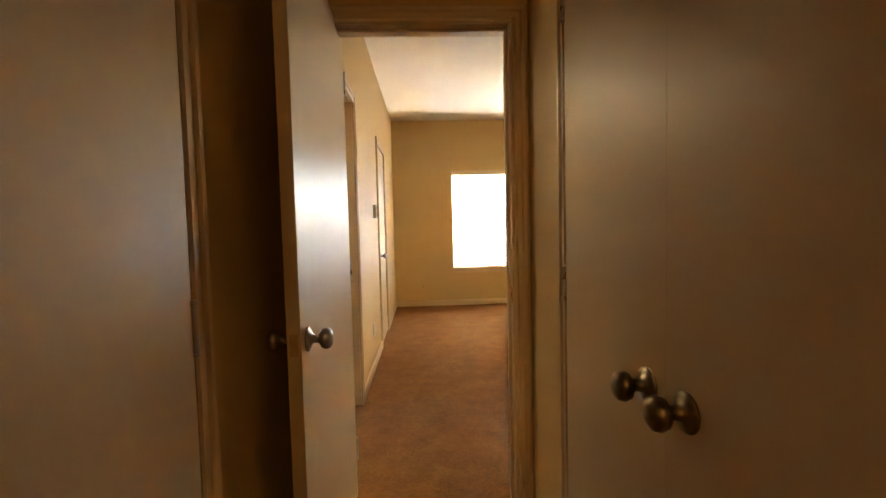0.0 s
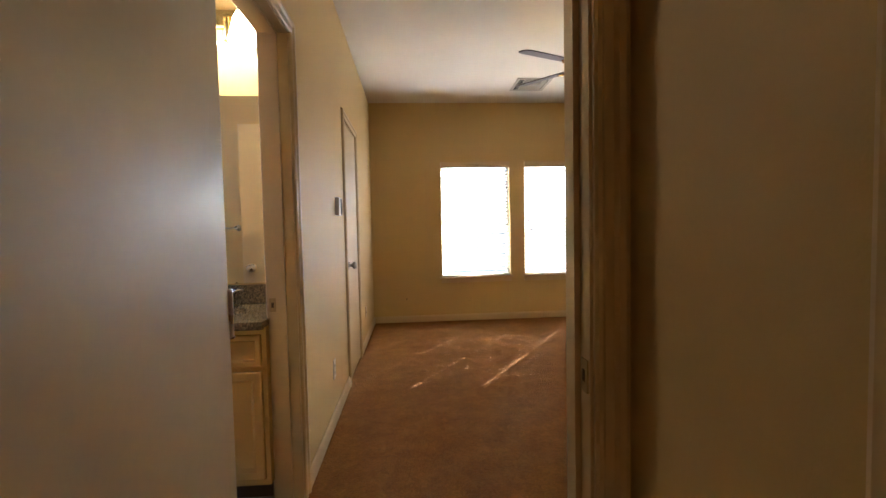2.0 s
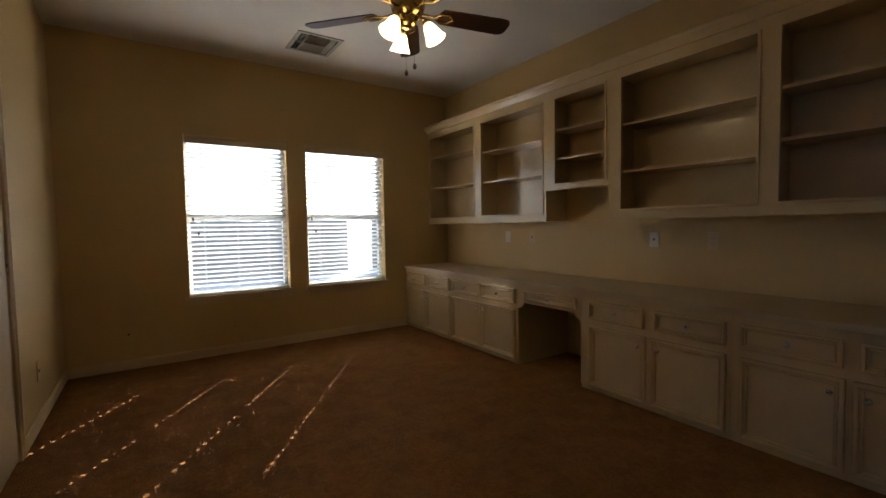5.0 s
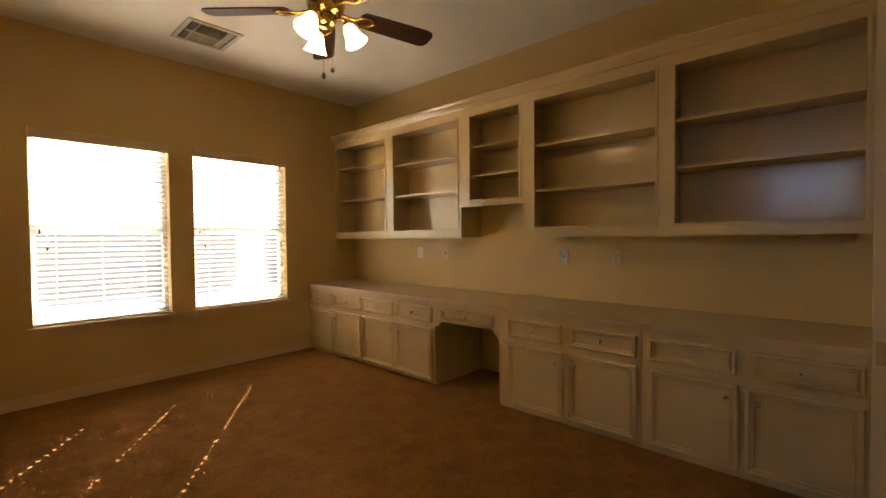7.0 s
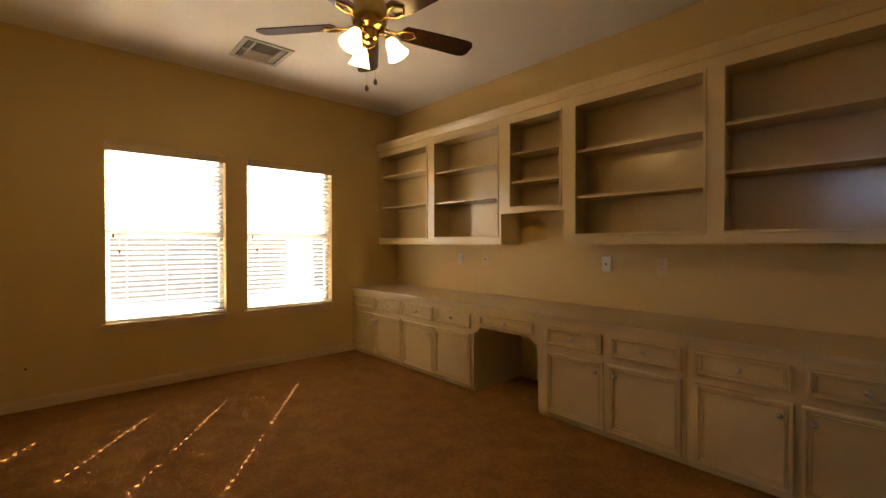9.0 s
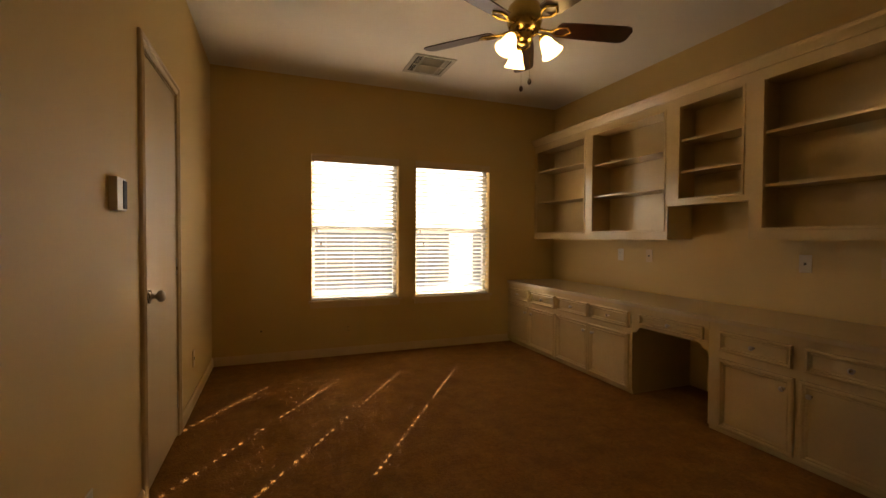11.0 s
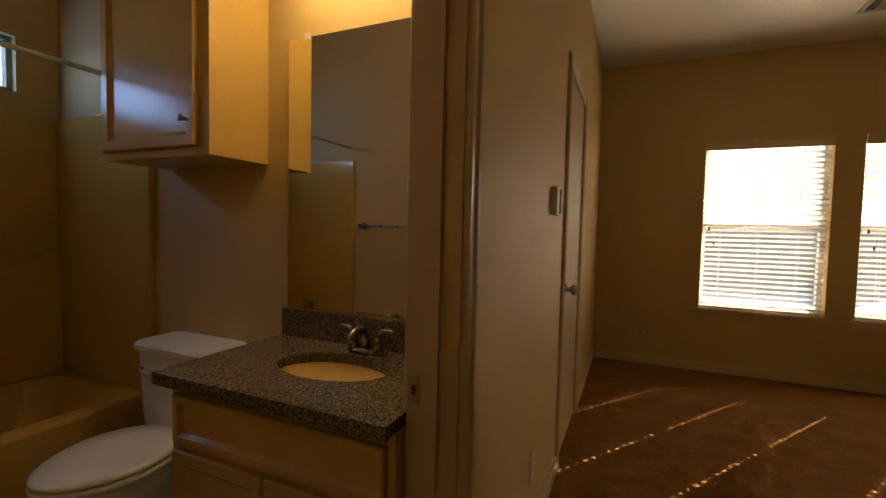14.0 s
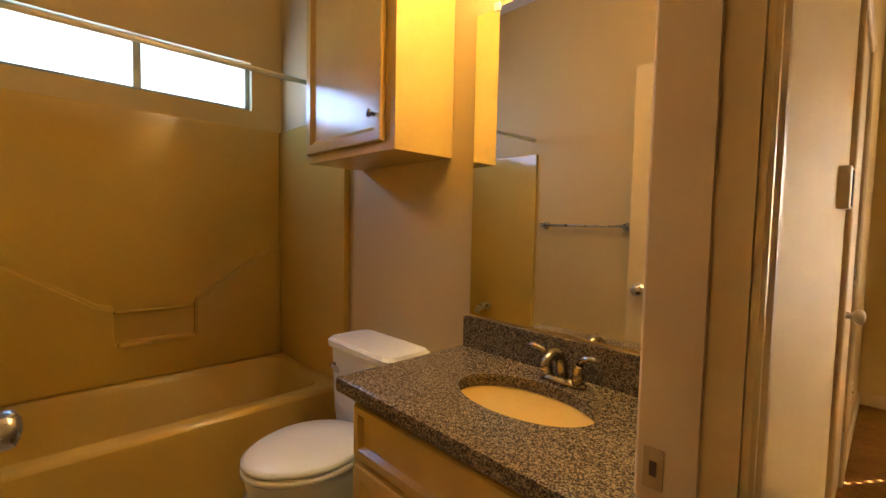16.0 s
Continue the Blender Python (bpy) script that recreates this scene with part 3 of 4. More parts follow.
base_cabinet(1.66, 2.66, [(2.216, 2.618, 1), (1.761, 2.155, -1)])

# kneehole: apron with scalloped ends and a pencil drawer
kn = thing("desk_apron", "antique white desk apron with a shallow pencil drawer over the kneehole", "desk drawer")
ap = bmesh.new()
outline = [(3.626, TOPZ - 0.031), (3.626, 0.485), (3.65, 0.485), (3.66, 0.497), (3.672, 0.5), (3.684, 0.52), (3.7, 0.532), (4.18, 0.532), (4.196, 0.52), (4.208, 0.5), (4.22, 0.497), (4.23, 0.485), (4.254, 0.485), (4.254, TOPZ - 0.031)]
fr = [ap.verts.new((FX, y, z)) for y, z in outline]
bk = [ap.verts.new((FX + 0.02, y, z)) for y, z in outline]
ap.faces.new(fr); ap.faces.new(bk[::-1])
for k in range(len(fr)):
    ap.faces.new((fr[k], bk[k], bk[(k + 1) % len(fr)], fr[(k + 1) % len(fr)]))
bmesh.ops.recalc_face_normals(ap, faces=ap.faces)
part("apron", ap, M_CAB, kn)
pd = moulded_front(kn, "drawer", 3.66, 4.18, 0.556, 0.638, rail=0.026)
cab_knob(pd, 3.92, 0.597)

ct = thing("countertop", "long cream laminate countertop over the base cabinets", "countertop")
part("top", B(FX - 0.003, EX - 0.001, 1.657, NY - 0.001, TOPZ - 0.03, TOPZ, bevel=0.002), M_TOP, ct)
part("front_edge", B(FX - 0.024, FX - 0.003, 1.657, NY - 0.001, TOPZ - 0.032, TOPZ + 0.001, bevel=0.006), M_TOP, ct)

UX = 3.46
UZ0, UZ1 = 1.2, 2.31


def shelf_unit(y0, y1, zb, label, openings, shelves, tall=True):
    """An open-fronted wall unit: back, ends, bottom, top, face frame and loose shelves."""
    u = thing("wall_shelf_unit", label, "shelf", group="wall shelves")
    t = 0.018
    back = EX - 0.002
    part("back", B(back - 0.006, back, y0 + t, y1 - t, zb + 0.01, UZ1), M_CAB, u)
    for a in (y0 + 0.0005, y1 - t - 0.0005):
        part("end_panel", B(UX + 0.019, back, a, a + t, zb + 0.002, UZ1), M_CAB, u)
    part("bottom", B(UX + 0.019, back - 0.006, y0 + t, y1 - t, zb + 0.03, zb + 0.048), M_CAB, u)
    part("top", B(UX + 0.019, back - 0.006, y0 + t, y1 - t, 2.24, 2.258), M_CAB, u)
    for (a0, a1), (b0, b1) in zip(openings, openings[1:]):
        part("divider", B(UX + 0.019, back - 0.006, (a1 + b0) / 2 - 0.009, (a1 + b0) / 2 + 0.009, zb + 0.05, 2.238), M_CAB, u)
    rows, edge = [], y0
    for a, b in openings:
        rows.append((UX, UX + 0.019, edge, a, zb, UZ1))
        rows.append((UX, UX + 0.019, a, b, zb, zb + 0.075 if tall else zb + 0.055))
        rows.append((UX, UX + 0.019, a, b, 2.215, UZ1))
        edge = b
    rows.append((UX, UX + 0.019, edge, y1, zb, UZ1))
    part("face_frame", boxes(*rows), M_CAB, u)
    for a, b in openings:
        z0 = zb + (0.075 if tall else 0.055)
        m = boxes((UX - 0.009, UX + 0.001, a - 0.017, a, z0 - 0.017, 2.232), (UX - 0.009, UX + 0.001, b, b + 0.017, z0 - 0.017, 2.232), (UX - 0.009, UX + 0.001, a, b, z0 - 0.017, z0), (UX - 0.009, UX + 0.001, a, b, 2.215, 2.232), bevel=0.0035)
        part("bead_moulding", m, M_CAB, u)
        for z in shelves[openings.index((a, b))]:
            part("shelf", B(UX + 0.03, back - 0.008, max(a - 0.03, y0 + t + 0.001), min(b + 0.03, y1 - t - 0.001), z, z + 0.019, bevel=0.002), M_CAB, u)
    return u


shelf_unit(4.26, NY - 0.002, UZ0, "antique white open wall shelves with two empty bays", [(4.302, 5.135), (5.265, 6.103)], ((1.606, 1.913), (1.62, 1.982)))
shelf_unit(3.625, 4.26, 1.46, "short antique white open wall shelf over the kneehole", [(3.676, 4.155)], ((1.712, 1.954),), False)
shelf_unit(2.635, 3.625, UZ0, "antique white open wall shelf with a wide empty bay", [(2.692, 3.537)], ((1.537, 1.878),))
shelf_unit(1.66, 2.635, UZ0, "antique white open wall shelf with a wide empty bay", [(1.76, 2.58)], ((1.603, 1.885),))
CR = [(0.0, 0.0), (0.012, 0.0), (0.016, 0.012), (0.03, 0.03), (0.045, 0.045), (0.05, 0.06), (0.058, 0.062), (0.058, 0.075), (0.0, 0.075)]
cm = bmesh.new()
e0 = [cm.verts.new((UX - d, 1.657, UZ1 - 0.02 + z)) for d, z in CR]
e1 = [cm.verts.new((UX - d, NY - 0.002, UZ1 - 0.02 + z)) for d, z in CR]
for k in range(len(CR)):
    cm.faces.new((e0[k], e0[(k + 1) % len(CR)], e1[(k + 1) % len(CR)], e1[k]))
cm.faces.new(e0); cm.faces.new(e1)
bmesh.ops.recalc_face_normals(cm, faces=cm.faces)
crown = thing("crown_moulding", "antique white crown moulding along the top of the shelves", "moulding")
part("moulding", cm, M_CAB, crown)


# ---- outlets, switches, thermostat ----
def plate(at, label, kind, mat=None):
    """A wall plate in its own axes, standing out along -y."""
    p = thing("wall_outlet" if kind == "outlet" else "light_switch" if kind == "switch" else "wall_jack", label, kind, at)
    part("cover", B(-0.035, 0.035, -0.006, -0.0005, -0.0575, 0.0575, bevel=0.0025), mat or M_WHITE, p)
    if kind == "outlet":
        for s in (-1, 1):
            r = part("socket", B(-0.0165, 0.0165, -0.008, -0.006, s * 0.0195 - 0.014, s * 0.0195 + 0.014, bevel=0.0008), mat or M_WHITE, p)
            part("slot", boxes((-0.008, -0.0055, -0.0085, -0.008, s * 0.0195 - 0.004, s * 0.0195 + 0.006), (0.0055, 0.008, -0.0085, -0.008, s * 0.0195 - 0.004, s * 0.0195 + 0.006)), M_BLACK, r)
    elif kind == "switch":
        part("toggle", B(-0.005, 0.005, -0.016, -0.006, -0.012, 0.012, bevel=0.002), M_WHITE, p)
    else:
        part("jack", B(-0.007, 0.007, -0.009, -0.006, -0.007, 0.007), M_BLACK, p)
    return p


EAST = Matrix.Rotation(radians(-90), 4, "Z")
plate(Matrix.Translation((EX, 5.04, 1.05)) @ EAST, "white duplex outlet above the counter", "outlet")
plate(Matrix.Translation((EX, 4.69, 1.05)) @ EAST, "cream blank wall plate above the counter", "jack", M_TRIM)
plate(Matrix.Translation((EX, 3.44, 1.045)) @ EAST, "white wall jack plate above the counter", "jack")
plate(Matrix.Translation((EX, 3.03, 1.04)) @ EAST, "cream duplex outlet above the counter", "outlet", M_TRIM)
plate(pose(1.24, NY, 0.27), "cream duplex outlet under the window", "outlet", M_WALL)
plate(pose(0.42, NY, 0.3), "cream wall jack plate near the corner", "jack", M_WALL)
WEST_R = Matrix.Rotation(radians(90), 4, "Z")
plate(Matrix.Translation((0, 3.33, 0.33)) @ WEST_R, "white outlet low on the wall beside the closet door", "outlet")
plate(Matrix.Translation((0, 5.2, 0.33)) @ WEST_R, "cream wall plate low on the wall near the corner", "jack", M_TRIM)
th = thing("thermostat", "white wall thermostat with a dark display", "thermostat", Matrix.Translation((0, 3.6, 1.35)) @ WEST_R)
part("case", B(-0.05, 0.05, -0.028, -0.0005, -0.06, 0.06, bevel=0.004), M_WHITE, th)
part("display", B(0.008, 0.047, -0.031, -0.028, -0.052, 0.052, bevel=0.001), M_BLACK, th)

# ---- ceiling vent ----
vt = thing("ceiling_vent", "white enamelled ceiling register with louvres", "vent", pose(1.86, 5.445, CEIL))
part("frame", boxes((-0.19, -0.16, -0.205, 0.205, -0.01, -0.0005), (0.16, 0.19, -0.205, 0.205, -0.01, -0.0005), (-0.16, 0.16, -0.205, -0.175, -0.01, -0.0005), (-0.16, 0.16, 0.175, 0.205, -0.01, -0.0005)), M_VENT, vt)
# black sheet behind the louvres paints in the unlit duct
part("duct_shade", B(-0.16, 0.16, -0.175, 0.175, -0.003, -0.001), M_BLACK, vt)
part("divider", boxes((-0.15, 0.15, -0.006, 0.006, -0.012, -0.003), (-0.105, -0.095, -0.165, 0.165, -0.0115, -0.003), (0.095, 0.105, -0.165, 0.165, -0.0115, -0.003)), M_VENT, vt)
for k in range(9):
    for a, b in ((-0.155, -0.01), (0.01, 0.155)):
        bm = B(-0.095, 0.095, -0.006, 0.006, -0.0008, 0.0008)
        part("slat", bm, M_VENT, vt, at=pose(0, a + (b - a) * (k + 0.5) / 9, -0.0075, 50 if a < 0 else -50))
for s in (-1, 1):
    for k in range(3):
        part("slat", B(-0.006, 0.006, -0.16, 0.16, -0.0008, 0.0008), M_VENT, vt, at=pose(s * (0.112 + k * 0.014), 0, -0.0075, 0, s * 50, 0))

# ---- ceiling fan with a three-arm light ----
fan = thing("ceiling_fan", "brass ceiling fan with walnut blades and three lit bell shades", "ceiling fan", pose(1.848, 3.794, 0))
FZ = 2.4
part("canopy", lathe([(0.07, CEIL - 0.001), (0.07, CEIL - 0.02), (0.055, CEIL - 0.05), (0.02, CEIL - 0.07), (0.012, CEIL - 0.075)][::-1], 28), M_BRASS, fan, smooth=True)
part("downrod", lathe([(0.012, FZ + 0.12), (0.012, CEIL - 0.06)], 14), M_BRASS, fan, smooth=True)
part("motor", lathe([(0.03, FZ - 0.07), (0.075, FZ - 0.06), (0.09, FZ - 0.03), (0.098, FZ), (0.098, FZ + 0.05), (0.088, FZ + 0.08), (0.06, FZ + 0.11), (0.02, FZ + 0.13)], 36), M_BRASS, fan, smooth=True)
part("switch_housing", lathe([(0.02, FZ - 0.125), (0.04, FZ - 0.115), (0.047, FZ - 0.095), (0.046, FZ - 0.075), (0.06, FZ - 0.055)], 28), M_BRASS, fan, smooth=True)
for k in range(5):
    r = Matrix.Rotation(radians(59 + 72 * k), 4, "Z")
    out = [(0.2, -0.056), (0.3, -0.062), (0.58, -0.068), (0.61, -0.06), (0.628, -0.035), (0.628, 0.035), (0.61, 0.06), (0.58, 0.068), (0.3, 0.062), (0.2, 0.056), (0.185, 0.03), (0.185, -0.03)]
    bm = bmesh.new()
    t0 = [bm.verts.new((x, y, 0.003)) for x, y in out]
    t1 = [bm.verts.new((x, y, -0.003)) for x, y in out]
    bm.faces.new(t0); bm.faces.new(t1[::-1])
    for q in range(len(out)):
        bm.faces.new((t0[q], t1[q], t1[(q + 1) % len(out)], t0[(q + 1) % len(out)]))
    bmesh.ops.recalc_face_normals(bm, faces=bm.faces)
    bl = part("blade", bm, M_BLADE, fan, "dark walnut blade", at=Matrix.Translation((0, 0, FZ - 0.03)) @ r @ Matrix.Rotation(radians(-13), 4, "X"))
    iron = tube([(0.09, 0, -0.004), (0.15, 0, -0.012), (0.19, 0.03, -0.012), (0.235, 0.034, -0.009), (0.27, 0.0, -0.008), (0.235, -0.034, -0.009), (0.19, -0.03, -0.012), (0.15, 0, -0.013)], 0.007, 8)
    part("blade_iron", iron, M_BRASS, bl, "curled brass blade iron", smooth=True)
SH = [(0.022, 0.0), (0.03, -0.01), (0.042, -0.03), (0.05, -0.06), (0.06, -0.09), (0.076, -0.12), (0.072, -0.12), (0.056, -0.09), (0.046, -0.06), (0.038, -0.03), (0.02, -0.012)]
for k in range(3):
    a = radians(80 + 120 * k)
    m = Matrix.Translation((0, 0, FZ - 0.085)) @ Matrix.Rotation(a, 4, "Z")
    arm = part("lamp_arm", tube([(0.04, 0, 0.0), (0.07, 0, 0.012), (0.095, 0, 0.004), (0.105, 0, -0.014)], 0.008, 10), M_BRASS, fan, at=m, smooth=True)
    tip = Matrix.Translation((0.105, 0, -0.018)) @ Matrix.Rotation(radians(-28), 4, "Y")
    part("shade", lathe([(r * 0.8, z * 0.86) for r, z in SH], 28), M_SHADE, fan, "lit frosted glass bell shade", at=m @ tip, smooth=True)
    part("fitter", lathe([(0.026, -0.006), (0.028, 0.0), (0.02, 0.016), (0.01, 0.02)], 20), M_BRASS, fan, at=m @ tip, smooth=True)
for x, y, zl in ((0.047, 0.019, 0.155), (0.002, 0.034, 0.195)):
    ch = part("pull_chain", tube([(x, y, FZ - 0.15), (x, y, FZ - 0.15 - zl)], 0.0008, 6), M_BRASS, fan)
    part("fob", lathe([(0.004, 0.015), (0.01, 0.005), (0.0115, -0.007), (0.005, -0.017)][::-1], 12), M_BLADE, ch, at=pose(x, y, FZ - 0.16 - zl))

# ---- added hall fill lamp: unseen, brightens the entry casing from behind ----
hl = thing("hall_fill_light", "added unseen fill lamp on the hall ceiling, behind the camera", "ceiling light", pose(0.45, -3.0, CEIL))
part("base", lathe([(0.13, -0.02), (0.14, -0.012), (0.14, -0.001)], 28), M_BRASS, hl)
part("diffuser", lathe([(0.01, -0.095), (0.06, -0.088), (0.105, -0.062), (0.125, -0.02)], 28), M_HALL_FILL, hl, smooth=True)

# ---- bathroom ----
CZ, VX0, VX1, VY0 = 0.817, -0.86, -0.125, 2.468
van = thing("bathroom_vanity", "cream painted vanity cabinet with panel doors", "vanity")
part("body", B(VX0 + 0.02, VX1 - 0.001, VY0 + 0.03, BY1 - 0.002, 0.1, CZ - 0.032), M_OAK, van)
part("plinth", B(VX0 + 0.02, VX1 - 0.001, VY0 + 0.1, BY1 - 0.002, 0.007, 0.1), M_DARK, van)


def front_y(parent, name, x0, x1, z0, z1, y, rail=0.05, thick=0.018, mat=M_OAK):
    steps = [(0.0, 0.0), (0.0, thick * 0.75), (0.004, thick), (rail * 0.7, thick), (rail * 0.85, thick * 0.6), (rail, thick * 0.25)]
    rings = [[(x0 + i, y - d, z0 + i), (x1 - i, y - d, z0 + i), (x1 - i, y - d, z1 - i), (x0 + i, y - d, z1 - i)] for i, d in steps]
    return part(name, loft(rings), mat, parent)


front_y(van, "drawer_front", VX0 + 0.04, VX1 - 0.02, 0.62, 0.755, VY0 + 0.03, 0.03)
for a, b in ((VX0 + 0.04, -0.497), (-0.487, VX1 - 0.02)):
    front_y(van, "door", a, b, 0.13, 0.6, VY0 + 0.03)

# granite top with an oval cut-out, backsplash
SX, SY, RA, RB = -0.468, 2.722, 0.181, 0.114
top = thing("vanity_countertop", "speckled grey-brown granite vanity top with a dark backsplash", "countertop")
bm = bmesh.new()
N = 48
angs = [2 * math.pi * k / N for k in range(N)]


def rim_point(a):
    dx, dy = math.cos(a), math.sin(a)
    tx = ((VX1 if dx > 0 else VX0) - SX) / dx if abs(dx) > 1e-6 else 9
    ty = ((BY1 - 0.001 if dy > 0 else VY0) - SY) / dy if abs(dy) > 1e-6 else 9
    t = min(tx, ty)
    return SX + dx * t, SY + dy * t


for q, (cx_, cy_) in enumerate(((VX0, VY0), (VX1, VY0), (VX1, BY1 - 0.001), (VX0, BY1 - 0.001))):
    a = math.atan2(cy_ - SY, cx_ - SX) % (2 * math.pi)
    k = min(range(N), key=lambda i: abs(angs[i] - a))
    angs[k] = a
layers = []
for z in (CZ, CZ - 0.03):
    layers.append(([bm.verts.new((SX + RA * math.cos(a), SY + RB * math.sin(a), z)) for a in angs], [bm.verts.new((*rim_point(a), z)) for a in angs]))
for k in range(N):
    j = (k + 1) % N
    (ia, oa), (ib, ob_) = layers
    bm.faces.new((ia[k], oa[k], oa[j], ia[j]))
    bm.faces.new((ib[k], ib[j], ob_[j], ob_[k]))
    bm.faces.new((oa[k], ob_[k], ob_[j], oa[j]))
    bm.faces.new((ia[k], ia[j], ib[j], ib[k]))
bmesh.ops.recalc_face_normals(bm, faces=bm.faces)
part("slab", bm, M_GRANITE, top)
part("front_edge", boxes((VX0 - 0.012, VX1, VY0 - 0.012, VY0 + 0.02, CZ - 0.0375, CZ + 0.0005), (VX0 - 0.012, VX0 + 0.02, VY0 + 0.0205, BY1 - 0.002, CZ - 0.0375, CZ + 0.0005), bevel=0.0125), M_GRANITE, top)
part("backsplash", B(VX0, VX1 - 0.001, BY1 - 0.021, BY1 - 0.001, CZ + 0.0005, CZ + 0.1, bevel=0.002), M_GRANITE, top)
basin = thing("sink_basin", "white porcelain oval undermount basin", "sink")
ring = []
for f, z in ((1.08, -0.031), (1.04, -0.031), (1.0, -0.036), (0.95, -0.07), (0.85, -0.11), (0.62, -0.145), (0.3, -0.16), (0.1, -0.162)):
    ring.append(oval(SX, SY, RA * f, RB * f, CZ + z, 48))
for f, z in ((0.1, -0.172), (0.34, -0.17), (0.68, -0.153), (0.92, -0.118), (1.02, -0.075), (1.08, -0.045)):
    ring.append(oval(SX, SY, RA * f, RB * f, CZ + z, 48))
part("bowl", loft(ring + [ring[0]], close=False), M_PORC, basin, smooth=True)
part("drain", lathe([(0.02, -0.004), (0.02, 0.001), (0.012, 0.002)], 18), M_NICKEL, basin, at=pose(SX, SY, CZ - 0.162))

fc = thing("basin_faucet", "polished brass-toned two-handle basin faucet", "faucet", pose(-0.455, 2.876, CZ) @ Matrix.Diagonal((0.85, 0.9, 0.9, 1)))
part("base", loft([oval(0, 0, 0.08, 0.026, 0.0005), oval(0, 0, 0.08, 0.026, 0.01), oval(0, 0, 0.066, 0.02, 0.02)]), M_FAUCET, fc, smooth=True)
part("spout", tube([(0, 0, 0.01), (0, -0.002, 0.05), (0, -0.018, 0.085), (0, -0.05, 0.098), (0, -0.085, 0.085), (0, -0.102, 0.06)], 0.013, 14, (0.02, 0.018, 0.016, 0.0145, 0.013, 0.012)), M_FAUCET, fc, smooth=True)
for s in (-1, 1):
    part("valve", lathe([(0.021, 0.01), (0.018, 0.03), (0.014, 0.055), (0.016, 0.06), (0.008, 0.068)], 18), M_FAUCET, fc, at=pose(s * 0.052, 0, 0), smooth=True)
    part("handle", tube([(s * 0.052, 0, 0.06), (s * 0.07, -0.004, 0.085), (s * 0.095, -0.008, 0.093), (s * 0.125, -0.01, 0.09)], 0.007, 10, (0.011, 0.009, 0.007, 0.0055)), M_FAUCET, fc, smooth=True)

mr = thing("wall_mirror", "large frameless mirror above the vanity", "mirror")
part("glass", B(-0.845, VX1 - 0.003, BY1 - 0.007, BY1 - 0.001, 0.925, 1.888), M_MIRROR, mr)
for x in (-0.76, -0.25):
    part("clip", B(x - 0.01, x + 0.01, BY1 - 0.012, BY1 - 0.0005, 1.878, 1.902, bevel=0.002), M_WHITE, mr)

vl = thing("vanity_light", "brass bath bar light with three lit bell shades", "wall light", pose(-0.485, BY1, 2.26))
part("back_plate", B(-0.3, 0.3, -0.03, -0.0005, -0.045, 0.045, bevel=0.01), M_BRASS, vl)
BELL = [(0.024, 0.0), (0.036, -0.012), (0.05, -0.04), (0.058, -0.08), (0.066, -0.115), (0.076, -0.14), (0.072, -0.14), (0.06, -0.112), (0.052, -0.08), (0.044, -0.04), (0.03, -0.016), (0.02, -0.008)]
for x in (-0.205, 0.0, 0.205):
    part("arm", tube([(x, -0.028, 0.0), (x, -0.075, 0.026), (x, -0.115, 0.024), (x, -0.125, 0.0)], 0.009, 12), M_BRASS, vl, smooth=True)
    part("fitter", lathe([(0.034, -0.012), (0.036, 0.0), (0.026, 0.012), (0.012, 0.02)], 20), M_BRASS, vl, at=pose(x, -0.125, -0.004), smooth=True)
    part("shade", lathe(BELL, 28), M_BULB, vl, "lit frosted glass bell shade", at=pose(x, -0.125, -0.008), smooth=True)
for x in (-0.1025, 0.1025):
    part("finial", lathe([(0.004, -0.125), (0.02, -0.12), (0.026, -0.105), (0.022, -0.095), (0.024, -0.08), (0.018, -0.06), (0.018, -0.01), (0.022, 0.0)], 20), M_BRASS, vl, "turned brass finial", at=pose(x, -0.055, 0.0), smooth=True)
    part("finial_arm", tube([(x, -0.028, 0.0), (x, -0.055, 0.0)], 0.012, 12), M_BRASS, vl, smooth=True)

bc = thing("bathroom_wall_cabinet", "glossy cream wall cabinet with a panel door over the toilet", "cabinet")
KX0, KX1, KY0, KZ0, KZ1 = -1.51, -0.95, 2.70, 1.448, 2.2
part("body", B(KX0, KX1, KY0 + 0.001, BY1 - 0.001, KZ0, KZ1, bevel=0.002), M_OAK, bc)
kd = front_y(bc, "door", KX0 + 0.012, KX1 - 0.05, KZ0 + 0.03, KZ1 - 0.03, KY0, 0.05)
kb = lathe([(0.007, 0), (0.005, 0.01), (0.012, 0.017), (0.013, 0.022), (0.003, 0.028)], 16)
kb.transform(Matrix.Translation((KX1 - 0.085, KY0 - 0.018, KZ0 + 0.115)) @ Matrix.Rotation(radians(90), 4, "X"))
part("knob", kb, M_NICKEL, kd, "small nickel knob", smooth=True)

# toilet
TX = -1.235
toi = thing("toilet", "white porcelain two-piece toilet with a closed lid", "toilet")


def rrect(cx, cy, hx, hy, z, r=0.04, n=6):
    pts = []
    for sx, sy, a0 in ((1, 1, 0), (-1, 1, 90), (-1, -1, 180), (1, -1, 270)):
        for k in range(n):
            a = radians(a0 + 90 * k / (n - 1))
            pts.append((cx + sx * (hx - r) + r * math.cos(a), cy + sy * (hy - r) + r * math.sin(a), z))
    return pts


part("tank", loft([rrect(TX, 2.855, 0.19, 0.085, 0.385), rrect(TX, 2.85, 0.192, 0.092, 0.5), rrect(TX, 2.847, 0.2, 0.096, 0.728)]), M_PORC, toi, smooth=False)
part("tank_lid", loft([rrect(TX, 2.845, 0.21, 0.103, 0.728), rrect(TX, 2.845, 0.213, 0.105, 0.735), rrect(TX, 2.845, 0.213, 0.105, 0.752), rrect(TX, 2.845, 0.203, 0.095, 0.763)]), M_PORC, toi)
